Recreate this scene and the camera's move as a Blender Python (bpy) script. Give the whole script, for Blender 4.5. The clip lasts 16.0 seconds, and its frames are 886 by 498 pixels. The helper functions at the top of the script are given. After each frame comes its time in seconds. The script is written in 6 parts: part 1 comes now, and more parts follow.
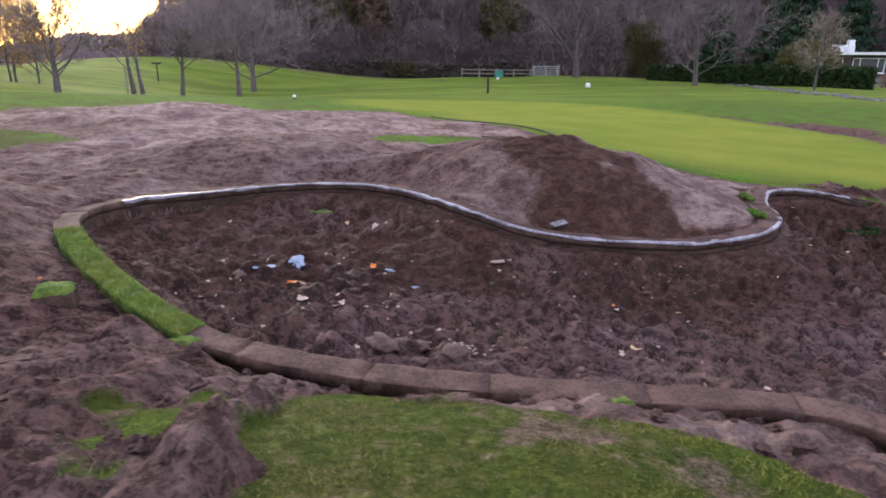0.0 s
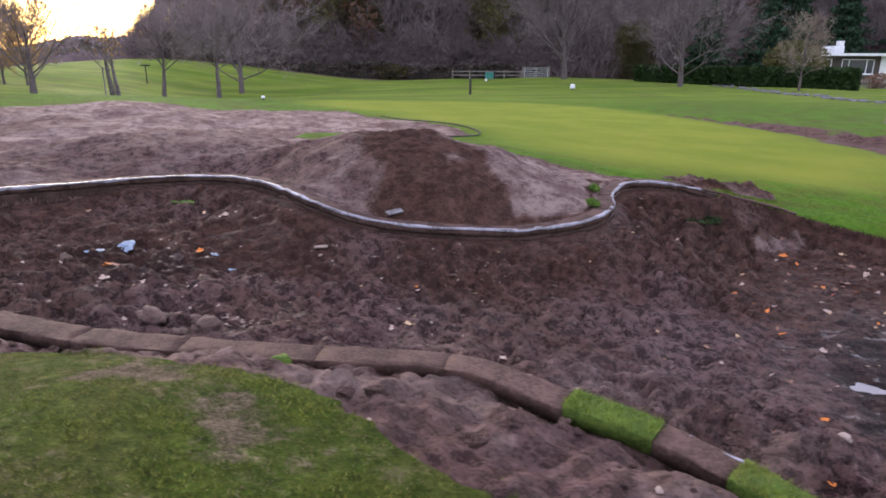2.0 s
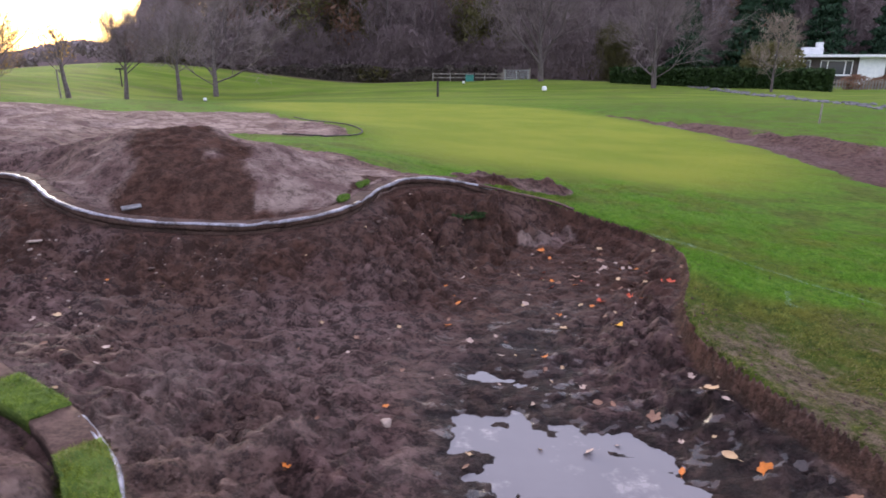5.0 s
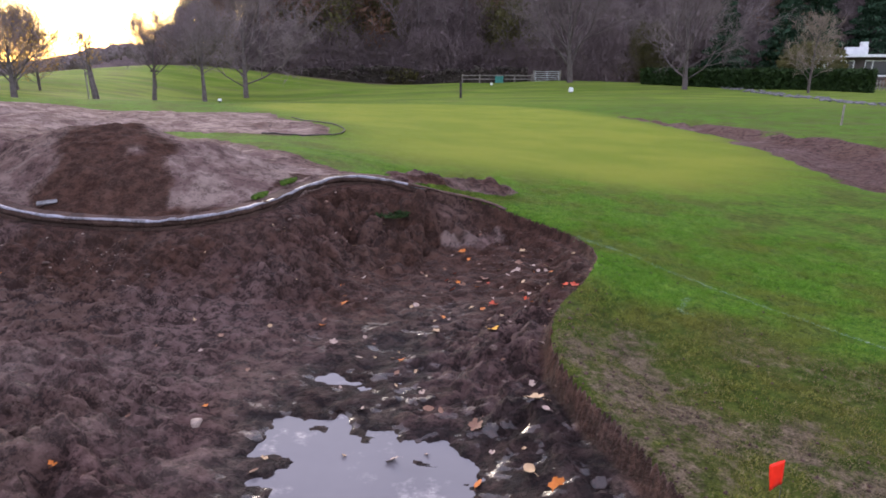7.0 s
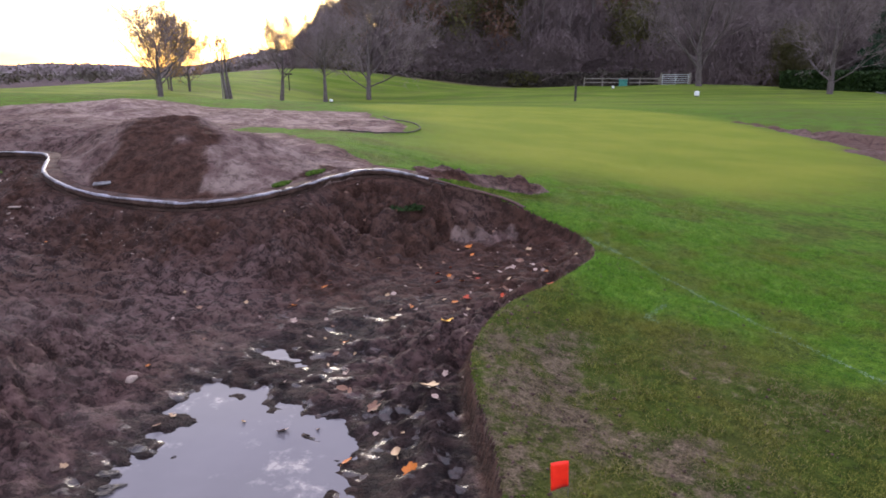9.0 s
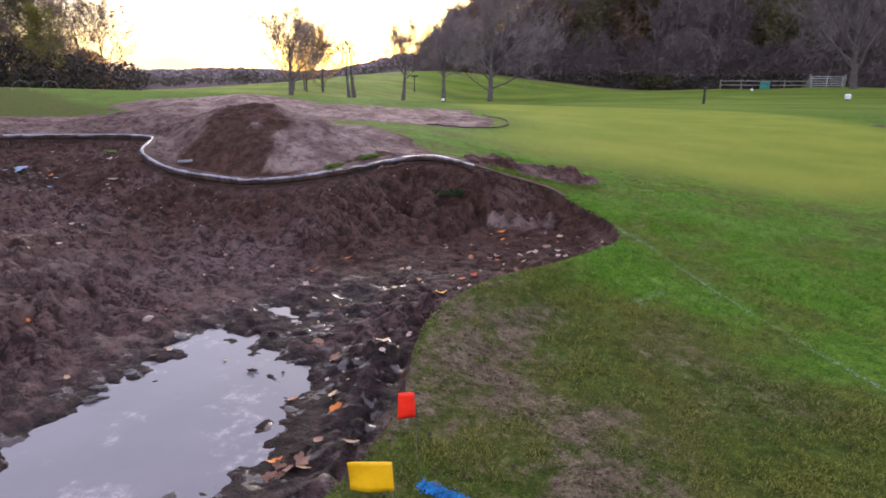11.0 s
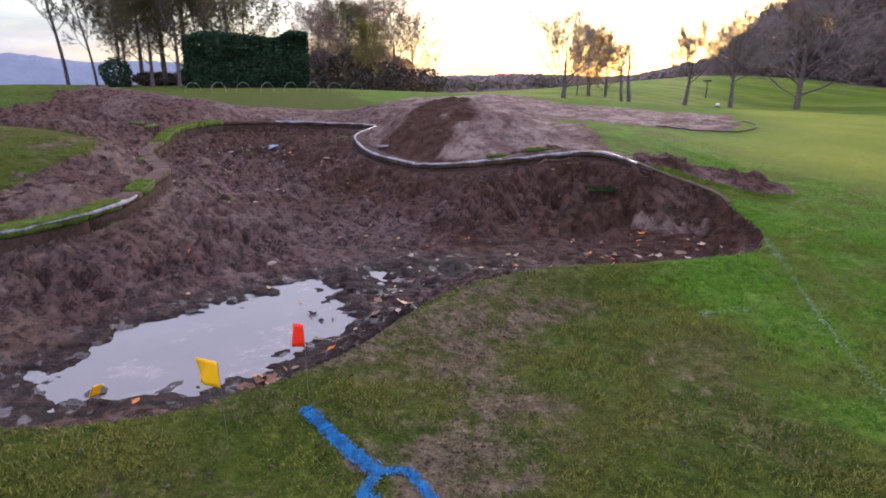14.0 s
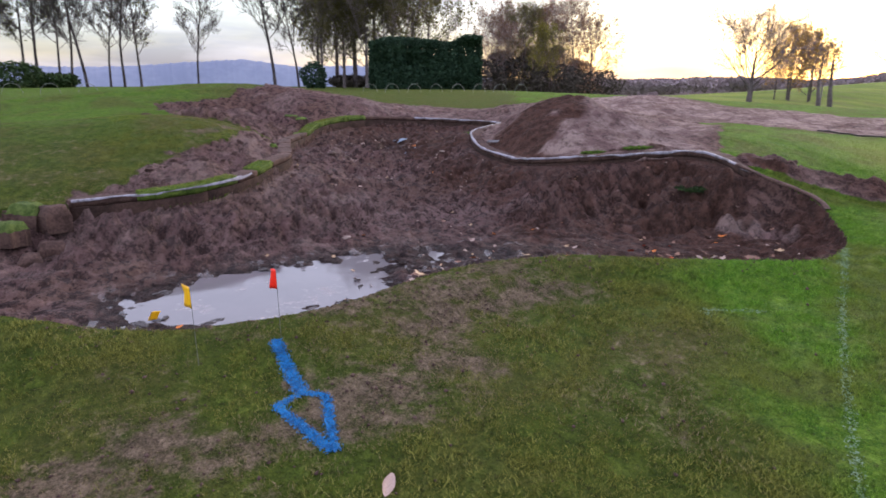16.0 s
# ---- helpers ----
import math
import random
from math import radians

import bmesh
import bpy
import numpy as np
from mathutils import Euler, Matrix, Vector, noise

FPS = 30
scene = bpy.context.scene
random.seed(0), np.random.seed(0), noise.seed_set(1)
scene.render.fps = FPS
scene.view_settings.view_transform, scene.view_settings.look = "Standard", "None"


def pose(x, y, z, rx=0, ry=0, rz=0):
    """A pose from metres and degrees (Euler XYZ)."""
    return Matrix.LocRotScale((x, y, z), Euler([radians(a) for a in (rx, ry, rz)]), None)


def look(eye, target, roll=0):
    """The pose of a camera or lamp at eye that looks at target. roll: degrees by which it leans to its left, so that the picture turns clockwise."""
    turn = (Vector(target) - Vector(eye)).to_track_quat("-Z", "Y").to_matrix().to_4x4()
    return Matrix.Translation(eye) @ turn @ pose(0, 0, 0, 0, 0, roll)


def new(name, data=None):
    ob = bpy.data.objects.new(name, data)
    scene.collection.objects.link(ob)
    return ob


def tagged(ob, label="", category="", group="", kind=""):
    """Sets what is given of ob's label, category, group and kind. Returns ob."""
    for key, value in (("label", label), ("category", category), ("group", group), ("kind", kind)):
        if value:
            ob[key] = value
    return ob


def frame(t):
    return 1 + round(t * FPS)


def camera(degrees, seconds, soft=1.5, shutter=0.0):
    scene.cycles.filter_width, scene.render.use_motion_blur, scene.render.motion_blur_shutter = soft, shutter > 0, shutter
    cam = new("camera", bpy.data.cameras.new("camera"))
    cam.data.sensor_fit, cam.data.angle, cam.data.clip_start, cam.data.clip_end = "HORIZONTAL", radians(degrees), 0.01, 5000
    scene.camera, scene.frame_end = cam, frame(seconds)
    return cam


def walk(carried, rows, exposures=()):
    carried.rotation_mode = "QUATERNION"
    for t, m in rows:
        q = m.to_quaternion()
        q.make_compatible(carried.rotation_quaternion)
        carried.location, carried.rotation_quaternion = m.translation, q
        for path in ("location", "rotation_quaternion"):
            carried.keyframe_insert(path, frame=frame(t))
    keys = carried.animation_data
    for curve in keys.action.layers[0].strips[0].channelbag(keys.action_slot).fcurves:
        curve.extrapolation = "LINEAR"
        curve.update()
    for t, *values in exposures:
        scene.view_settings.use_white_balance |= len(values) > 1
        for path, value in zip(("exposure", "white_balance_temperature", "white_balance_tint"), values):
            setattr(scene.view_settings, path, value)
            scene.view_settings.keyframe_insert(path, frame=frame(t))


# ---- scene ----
cam = camera(71.0, 16.0, soft=1.7, shutter=0.3)
METRES, EYE, TILT, LEAN, TURN = 8.5, 1.66, 2.0, 2.3, 0.0
ROWS = [
    (0.0, 0.0, 0.0, 0.0, 0.96, -18.96, -2.81),
    (0.5, 0.034, -0.0053, 0.0011, 1.06, -18.92, -2.77),
    (1.0, 0.0747, -0.014, 0.0019, 1.13, -18.87, -2.76),
    (1.5, 0.1149, -0.0234, 0.0028, 1.15, -18.85, -2.72),
    (2.0, 0.1536, -0.03, 0.0037, 1.19, -18.79, -2.71),
    (2.5, 0.1947, -0.0331, 0.0053, 1.21, -18.75, -2.69),
    (3.0, 0.2413, -0.0358, 0.0071, 1.21, -18.7, -2.63),
    (3.5, 0.2888, -0.0367, 0.0083, 1.21, -18.65, -2.6),
    (4.0, 0.3323, -0.0367, 0.0092, 1.22, -18.6, -2.57),
    (4.5, 0.3716, -0.0352, 0.0099, 1.22, -18.58, -2.54),
    (5.0, 0.4071, -0.0323, 0.0094, 1.22, -18.53, -2.52),
    (7.5, 0.5569, -0.0108, 0.0087, 7.26, -18.5, -2.11),
    (8.0, 0.5865, -0.0073, 0.0087, 10.55, -18.54, -1.97),
    (8.5, 0.616, -0.0034, 0.0074, 13.52, -18.57, -1.82),
    (11.0, 0.738, 0.011, -0.0075, 27.77, -18.55, -1.06),
    (11.5, 0.7583, 0.0203, -0.0091, 31.86, -18.55, -0.83),
    (12.0, 0.7786, 0.0328, -0.0109, 36.08, -18.51, -0.62),
    (12.5, 0.7982, 0.0466, -0.0133, 40.6, -18.46, -0.38),
    (13.0, 0.8181, 0.0612, -0.0155, 45.04, -18.4, -0.14),
    (13.5, 0.8388, 0.0755, -0.0174, 49.43, -18.32, 0.07),
    (14.0, 0.8611, 0.0905, -0.0193, 53.84, -18.22, 0.28),
    (14.5, 0.8826, 0.1065, -0.0211, 58.2, -18.13, 0.49),
    (15.0, 0.9027, 0.1238, -0.023, 62.31, -18.01, 0.7),
    (15.5, 0.9222, 0.1429, -0.0247, 66.34, -17.87, 0.88),
    (16.0, 0.9397, 0.1627, -0.0264, 70.28, -17.74, 1.04),
]
walk(cam, [(t, pose(0, 0, EYE, TILT, LEAN, TURN) @ pose(METRES * x, METRES * y, METRES * z, 90 + pitch, roll, yaw)) for t, x, y, z, yaw, pitch, roll in ROWS],
     exposures=[(0.0, 2.36, 6230, 11), (5.0, 2.36, 6230, 11), (8.5, 2.22, 6230, 11), (12.0, 2.18, 6230, 11), (16.0, 2.15, 6230, 11)])

# ---------------------------------------------------------------- light
SUN_AZ = 29.0          # degrees to the left of +y
world = bpy.data.worlds.new("dusk_sky")
scene.world = world
world.use_nodes = True
wt = world.node_tree
wt.nodes.clear()
w_out = wt.nodes.new("ShaderNodeOutputWorld")
w_bg = wt.nodes.new("ShaderNodeBackground")
w_sky = wt.nodes.new("ShaderNodeTexSky")
w_sky.sky_type = "NISHITA"
w_sky.sun_disc = False
w_sky.sun_elevation = radians(6.0)
w_sky.sun_rotation = radians(-SUN_AZ)
w_sky.dust_density = 1.5
w_sky.air_density = 1.0
w_sky.ozone_density = 1.0
w_co = wt.nodes.new("ShaderNodeTexCoord")
w_map = wt.nodes.new("ShaderNodeMapping")
w_map.inputs["Scale"].default_value = (1.6, 1.6, 9.0)
w_noise = wt.nodes.new("ShaderNodeTexNoise")
w_noise.inputs["Scale"].default_value = 1.7
w_noise.inputs["Detail"].default_value = 7.0
w_noise.inputs["Roughness"].default_value = 0.55
w_ramp = wt.nodes.new("ShaderNodeValToRGB")
w_ramp.color_ramp.elements[0].position = 0.40
w_ramp.color_ramp.elements[1].position = 0.66
w_mix = wt.nodes.new("ShaderNodeMix")
w_mix.data_type = "RGBA"
wt.links.new(w_co.outputs["Generated"], w_map.inputs["Vector"])
wt.links.new(w_map.outputs["Vector"], w_noise.inputs["Vector"])
wt.links.new(w_noise.outputs["Fac"], w_ramp.inputs["Fac"])
w_sep = wt.nodes.new("ShaderNodeSeparateXYZ")
wt.links.new(w_co.outputs["Generated"], w_sep.inputs[0])
w_lift = wt.nodes.new("ShaderNodeMapRange")          # cloud cover thickens overhead
for key, val in (("From Min", 0.0), ("From Max", 0.45), ("To Min", 0.80), ("To Max", 0.92)):
    w_lift.inputs[key].default_value = val
wt.links.new(w_sep.outputs["Z"], w_lift.inputs["Value"])
w_cov = wt.nodes.new("ShaderNodeMapRange")
for key, val in (("To Min", 0.68), ("To Max", 1.0)):
    w_cov.inputs[key].default_value = val
wt.links.new(w_ramp.outputs["Color"], w_cov.inputs["Value"])
w_fac = wt.nodes.new("ShaderNodeMath")
w_fac.operation = "MULTIPLY"
wt.links.new(w_cov.outputs["Result"], w_fac.inputs[0])
wt.links.new(w_lift.outputs["Result"], w_fac.inputs[1])
wt.links.new(w_fac.outputs[0], w_mix.inputs["Factor"])
wt.links.new(w_sky.outputs["Color"], w_mix.inputs["A"])
w_cloud = wt.nodes.new("ShaderNodeMix")                # thin grey cloud, brighter overhead
w_cloud.data_type = "RGBA"
w_bank = wt.nodes.new("ShaderNodeTexNoise")             # darker banks of low cloud
w_bank.inputs["Scale"].default_value = 2.6
w_bank.inputs["Detail"].default_value = 6.0
wt.links.new(w_map.outputs["Vector"], w_bank.inputs["Vector"])
w_shade = wt.nodes.new("ShaderNodeMapRange")
for key, val in (("From Min", 0.40), ("From Max", 0.62)):
    w_shade.inputs[key].default_value = val
wt.links.new(w_bank.outputs["Fac"], w_shade.inputs["Value"])
w_low = wt.nodes.new("ShaderNodeMix")
w_low.data_type = "RGBA"
w_low.inputs["A"].default_value = (0.36, 0.46, 0.80, 1)
w_low.inputs["B"].default_value = (0.98, 1.04, 1.44, 1)
wt.links.new(w_shade.outputs["Result"], w_low.inputs["Factor"])
wt.links.new(w_low.outputs["Result"], w_cloud.inputs["A"])
w_cloud.inputs["B"].default_value = (2.75, 2.62, 3.30, 1)
w_high = wt.nodes.new("ShaderNodeMapRange")
for key, val in (("From Min", 0.03), ("From Max", 0.40)):
    w_high.inputs[key].default_value = val
wt.links.new(w_sep.outputs["Z"], w_high.inputs["Value"])
wt.links.new(w_high.outputs["Result"], w_cloud.inputs["Factor"])
wt.links.new(w_cloud.outputs["Result"], w_mix.inputs["B"])
wt.links.new(w_mix.outputs["Result"], w_bg.inputs["Color"])
w_bg.inputs["Strength"].default_value = 0.15
wt.links.new(w_bg.outputs["Background"], w_out.inputs["Surface"])

sun_data = bpy.data.lights.new("sun", "SUN")
sun_data.energy = 0.45
sun_data.angle = radians(14)
sun_data.color = (1.0, 0.86, 0.70)
sun = new("sun", sun_data)
s_el = radians(14)
sun.matrix_world = look((math.sin(radians(-SUN_AZ)) * math.cos(s_el) * 50, math.cos(radians(-SUN_AZ)) * math.cos(s_el) * 50, math.sin(s_el) * 50), (0, 0, 0))


# ---------------------------------------------------------------- noise and plan helpers
def hash2(i, j, seed):
    n = (i * 374761393 + j * 668265263 + seed * 974711) & 0x7FFFFFFF
    n = ((n ^ (n >> 13)) * 1274126177) & 0x7FFFFFFF
    return ((n ^ (n >> 16)) & 0xFFFF) / 65535.0


def vnoise(x, y, seed=0):
    """Smooth lattice noise in -1..1."""
    xi, yi = np.floor(x).astype(np.int64), np.floor(y).astype(np.int64)
    fx, fy = x - xi, y - yi
    u, v = fx * fx * fx * (fx * (fx * 6 - 15) + 10), fy * fy * fy * (fy * (fy * 6 - 15) + 10)
    a, b = hash2(xi, yi, seed), hash2(xi + 1, yi, seed)
    c, d = hash2(xi, yi + 1, seed), hash2(xi + 1, yi + 1, seed)
    return 2 * ((a * (1 - u) + b * u) * (1 - v) + (c * (1 - u) + d * u) * v) - 1


def fbm(x, y, scale, octaves=3, seed=0, gain=0.5):
    total, amp = 0.0, 1.0
    for o in range(octaves):
        k = 2.03 ** o / scale
        total = total + amp * vnoise(x * k * math.cos(0.5 * o) - y * k * math.sin(0.5 * o) + 17.3 * o, x * k * math.sin(0.5 * o) + y * k * math.cos(0.5 * o) - 9.1 * o, seed + o)
        amp *= gain
    return total


def smooth(a, b, v):
    t = np.clip((v - a) / (b - a), 0, 1)
    return t * t * (3 - 2 * t)


def spline(points, step=0.03, closed=False):
    """Catmull-Rom curve through the points, evenly stepped."""
    p = np.array(points, float)
    if closed:
        p = np.vstack([p[-1], p, p[0], p[1]])
    else:
        p = np.vstack([2 * p[0] - p[1], p, 2 * p[-1] - p[-2]])
    out = []
    for i in range(1, len(p) - 2):
        n = max(2, int(np.linalg.norm(p[i + 1] - p[i]) / step))
        t = np.linspace(0, 1, n, endpoint=False)[:, None]
        out.append(0.5 * (2 * p[i] + (p[i + 1] - p[i - 1]) * t + (2 * p[i - 1] - 5 * p[i] + 4 * p[i + 1] - p[i + 2]) * t ** 2
                          + (3 * p[i] - p[i - 1] - 3 * p[i + 1] + p[i + 2]) * t ** 3))
    if not closed:
        out.append(p[-2:-1])
    return np.vstack(out)


def inside(px, py, poly):
    """Which points lie within the polygon."""
    res = np.zeros(px.shape, bool)
    x0, y0 = poly[:, 0], poly[:, 1]
    x1, y1 = np.roll(x0, -1), np.roll(y0, -1)
    for a, b, c, d in zip(x0, y0, x1, y1):
        if b != d:
            res ^= ((b > py) != (d > py)) & (px < (c - a) * (py - b) / (d - b) + a)
    return res


def edge_distance(px, py, line, closed=True):
    """Distance to a polyline, and the index of its nearest vertex."""
    best = np.full(px.shape, 1e9)
    which = np.zeros(px.shape, np.int32)
    for s in range(0, len(px), 20000):
        dx = px[s:s + 20000, None] - line[None, :, 0]
        dy = py[s:s + 20000, None] - line[None, :, 1]
        d = dx * dx + dy * dy
        k = d.argmin(1)
        which[s:s + 20000] = k
        best[s:s + 20000] = np.sqrt(d[np.arange(len(k)), k])
    return best, which


def segment_distance(px, py, ax, ay, bx, by):
    ux, uy = bx - ax, by - ay
    t = np.clip(((px - ax) * ux + (py - ay) * uy) / (ux * ux + uy * uy), 0, 1)
    return np.hypot(px - ax - t * ux, py - ay - t * uy)


# ---------------------------------------------------------------- the plan of the bunker
# the sod wall: the inner top edge, x y z, from the south end round by the west and north
WALL = [(3.0, -0.45, .28), (2.72, -0.1, .28), (2.65, .32, .29), (2.6, .9, .31), (2.44, 1.33, .34), (2.12, 1.67, .38), (1.75, 1.88, .42),
        (1.4, 2.08, .45), (.88, 2.15, .45), (.46, 2.19, .45), (-.1, 2.25, .46), (-.45, 2.33, .46), (-.86, 2.48, .46), (-1.15, 2.62, .48),
        (-1.53, 2.85, .57), (-1.98, 3.3, .62), (-2.32, 3.74, .62), (-2.5, 4.05, .61), (-2.58, 4.42, .59), (-2.4, 4.8, .58),
        (-2.05, 5.0, .58), (-1.6, 5.36, .57), (-1.0, 5.52, .57), (-.48, 5.26, .58), (-.1, 4.87, .57), (.22, 4.57, .53)]
WALL2 = [(.64, 4.45, .43), (1.2, 4.39, .39), (1.8, 4.42, .37), (2.36, 4.55, .42), (2.64, 4.85, .46), (2.74, 5.3, .48), (2.95, 5.68, .51),
         (3.3, 5.74, .52), (3.85, 5.66, .45)]
# the cut turf edge, on from there by the east to the south
CUT = [(4.4, 5.76, .30), (4.82, 5.52, .21), (5.15, 5.22, .16), (5.33, 4.72, .14), (5.16, 4.0, .16), (4.88, 3.3, .18), (4.83, 2.75, .17),
       (4.95, 2.32, .16), (5.12, 1.92, .14), (5.2, 1.5, .13), (5.17, .98, .14), (4.88, .42, .17), (4.4, -.25, .21), (3.6, -.72, .25)]
LIP = spline(WALL + WALL2 + CUT, 0.03, closed=True)
WALL_CURVE = spline(WALL + WALL2, 0.03)
N_WALL = len(WALL_CURVE)
N_START = int(np.argmin((LIP[:N_WALL, 0] - 2.62) ** 2 + (LIP[:N_WALL, 1] - .27) ** 2))     # south of this the lip is cut turf

# gentle hills of the ground: x, y, spread, height
HILLS = [(0.7, 5.7, 0.75, 0.592), (1.7, 5.3, 0.6, 0.295), (-1.6, 6.9, 1.2, 0.448), (-3.2, 3.6, 1.0, 0.235), (-5.5, 2.0, 2.0, 0.532),
         (0, 0.9, 1.3, 0.432), (3.2, 5.7, 0.6, 0.311), (-4.5, 11.5, 2.0, 0.35), (1.2, 11.9, 1.5, 0.179), (0.9, 4.3, 0.5, -0.064),
         (-1.5, 5.3, 0.6, -0.065), (2.2, 1.5, 1.0, 0.089), (-9, 8, 4, -0.041), (-0.4, 2.2, 0.5, -0.135), (5, 6, 1.2, 0.127),
         (0, -2.5, 1.5, 0.329), (2, 8.5, 1.2, 0.173)]
HILLS2 = [(-4.5, -1.5, 2.0, 0.294), (3.2, -1.2, 1.0, 0.123), (-5.5, 14.5, 2.0, -0.225), (2.4, 4.5, 0.4, 0.11), (4.5, 9, 1.2, 0.104),
          (2.2, 6.9, 0.7, 0.267), (0.8, 8.2, 0.9, 0.144),
          (-31, 67, 13, 2.1), (-19, 50, 7, -.9), (-8, 68, 8, -.40), (11, 60, 5, .30), (-13, 46, 11, -.45), (11, 66, 9, .25), (-.2, 5.95, .45, .10)]
WATER = -0.10


def outer_height(x, y):
    far = smooth(13, 38, y)
    z = 0.32 - 0.55 * np.tanh(x / 11) * (1 - far) - 0.52 * far
    for a, b, s, h in HILLS + HILLS2:
        z = z + h * np.exp(-((x - a) ** 2 + (y - b) ** 2) / (2 * s * s))
    # low mown undulations of the fairway
    z = z + 0.13 * (vnoise(x / 9.0 + 3, y / 5.0, 51) + .5 * vnoise(x / 5.0, y / 2.6, 52)) * smooth(31, 38, y) * smooth(76, 70, y) * smooth(60, 40, np.abs(x))
    # the wooded hillside to the north
    along = y - 77 - 0.10 * (x - 10)
    wood = smooth(-50, -16, x + 0.30 * (y - 74)) * (np.clip(along, 0, 60) * 0.34 + smooth(2, 10, along) * 3.0)
    # long fall to the firth in the west
    fall = smooth(60, 400, np.hypot(x, y)) * smooth(-0.1, 0.5, (-x * 0.93 + y * -0.05) / (np.hypot(x, y) + 1)) * -46
    fall2 = smooth(200, 900, np.hypot(x, y)) * smooth(0.2, -0.4, y / (np.hypot(x, y) + 1)) * -30
    return z + wood + np.minimum(fall, fall2)


# the shoreline of the puddle, and small pools in the trodden mud north of it
SHORE = spline([(3.41, 2.50), (3.68, 2.48), (3.96, 2.42), (4.37, 2.27), (4.52, 2.03), (4.60, 1.86), (4.69, 1.56), (4.69, 1.33), (4.60, 1.05),
                (4.42, .76), (4.22, .70), (4.0, .76), (3.74, 1.08), (3.56, 1.36), (3.49, 1.6), (3.44, 1.82), (3.40, 2.03), (3.42, 2.27)], .04, closed=True)
POOLS = [(3.87, 2.80, .10), (4.04, 2.84, .08), (4.14, 2.74, .09), (3.80, 3.02, .06), (3.98, 2.64, .10), (4.16, 2.56, .07), (3.72, 2.66, .06), (3.93, 3.22, .05), (3.55, 3.42, .05), (3.62, 2.90, .05)]


def floor_height(x, y):
    base = -0.045 + 0.36 * smooth(3.4, -2.2, x)
    dist, _ = edge_distance(x, y, SHORE)
    sd = np.where(inside(x, y, SHORE), -dist, dist)
    for a, b, r in POOLS:
        sd = np.minimum(sd, np.hypot((x - a), (y - b) * 1.3) - r + .10)
    sd = sd + .05 * fbm(x, y, .22, 3, 88)
    shore = WATER + .11 * np.maximum(sd, -.45)
    return shore + (base - shore) * smooth(.0, .55, sd)


# soil outside the bunker, in plan
SOIL = np.array([(2.55, .2), (2.34, .3), (2.2, .52), (1.9, .76), (1.58, 1.02), (1.36, 1.30), (1.0, 1.48), (.65, 1.66), (.2, 1.90), (-.25, 2.04), (-.42, 1.95), (-.36, 1.4), (-.33, .95),
        (-.55, .78), (-1.2, .92), (-2.2, .75), (-3.2, .70), (-3.7, 1.3), (-4.4, 1.9), (-5.2, 2.4), (-6.6, 4), (-6.2, 6.6), (-5.3, 7.5), (-4.9, 8.2), (-6.8, 9), (-8.2, 10.5),
        (-8.8, 13), (-6.4, 16.2), (-3.9, 16.4), (-1.5, 16.8), (-.9, 15.2), (.5, 13.2), (1.25, 11.8), (1.5, 10.7), (1.0, 10.3),
        (-.4, 10.5), (-1.3, 10.1), (-1.2, 9.6), (-.2, 9.1), (.8, 8.2), (1.8, 7.2), (2.6, 6.5), (3.2, 6.02), (3.9, 5.75), (4.3, 5.6), (4, 5), (2, 4.5), (-1, 4), (1, 2.6), (2.4, 1.5)])
FAR_SOIL = np.array([(8.9, 22.5), (9.6, 19), (10.2, 15.5), (10.0, 11.6), (9.7, 9.0), (9.8, 6.5), (11.5, 6.0), (13.5, 9.5), (13.8, 13.2), (12.2, 17.0), (10.6, 20.5)])
GREEN = spline([(8.9, 10.0), (9.9, 14), (8.9, 20), (6.5, 27), (1, 31), (-4, 29), (-3.6, 21), (-.6, 16.6), (1.4, 13.4), (2.3, 11.2), (2.6, 9.3), (4.2, 8.3), (6.8, 8.2)], 0.2, closed=True)
BARE = [(4.98, 2.95, 5.2, 3.1, .10), (5.1, 3.1, 5.38, 2.6, .10), (5.38, 2.6, 5.7, 2.28, .14), (5.7, 2.28, 6.0, 1.95, .20), (5.95, 1.95, 6.08, 1.4, .26), (6.08, 1.4, 6.2, 1.0, .24),
        (5.78, 3.1, 6.0, 3.02, .14), (6.0, 3.02, 6.5, 2.82, .12), (6.2, 2.9, 6.25, 2.8, .14)]
DARK = np.array([(.34, 5.75), (.40, 5.46), (.54, 5.32), (.70, 5.02), (.77, 4.87), (.62, 4.74), (.72, 4.62), (.86, 4.46), (1.84, 4.48), (1.78, 4.9), (1.66, 5.1), (1.52, 5.4), (1.25, 5.7), (.8, 6.05)])


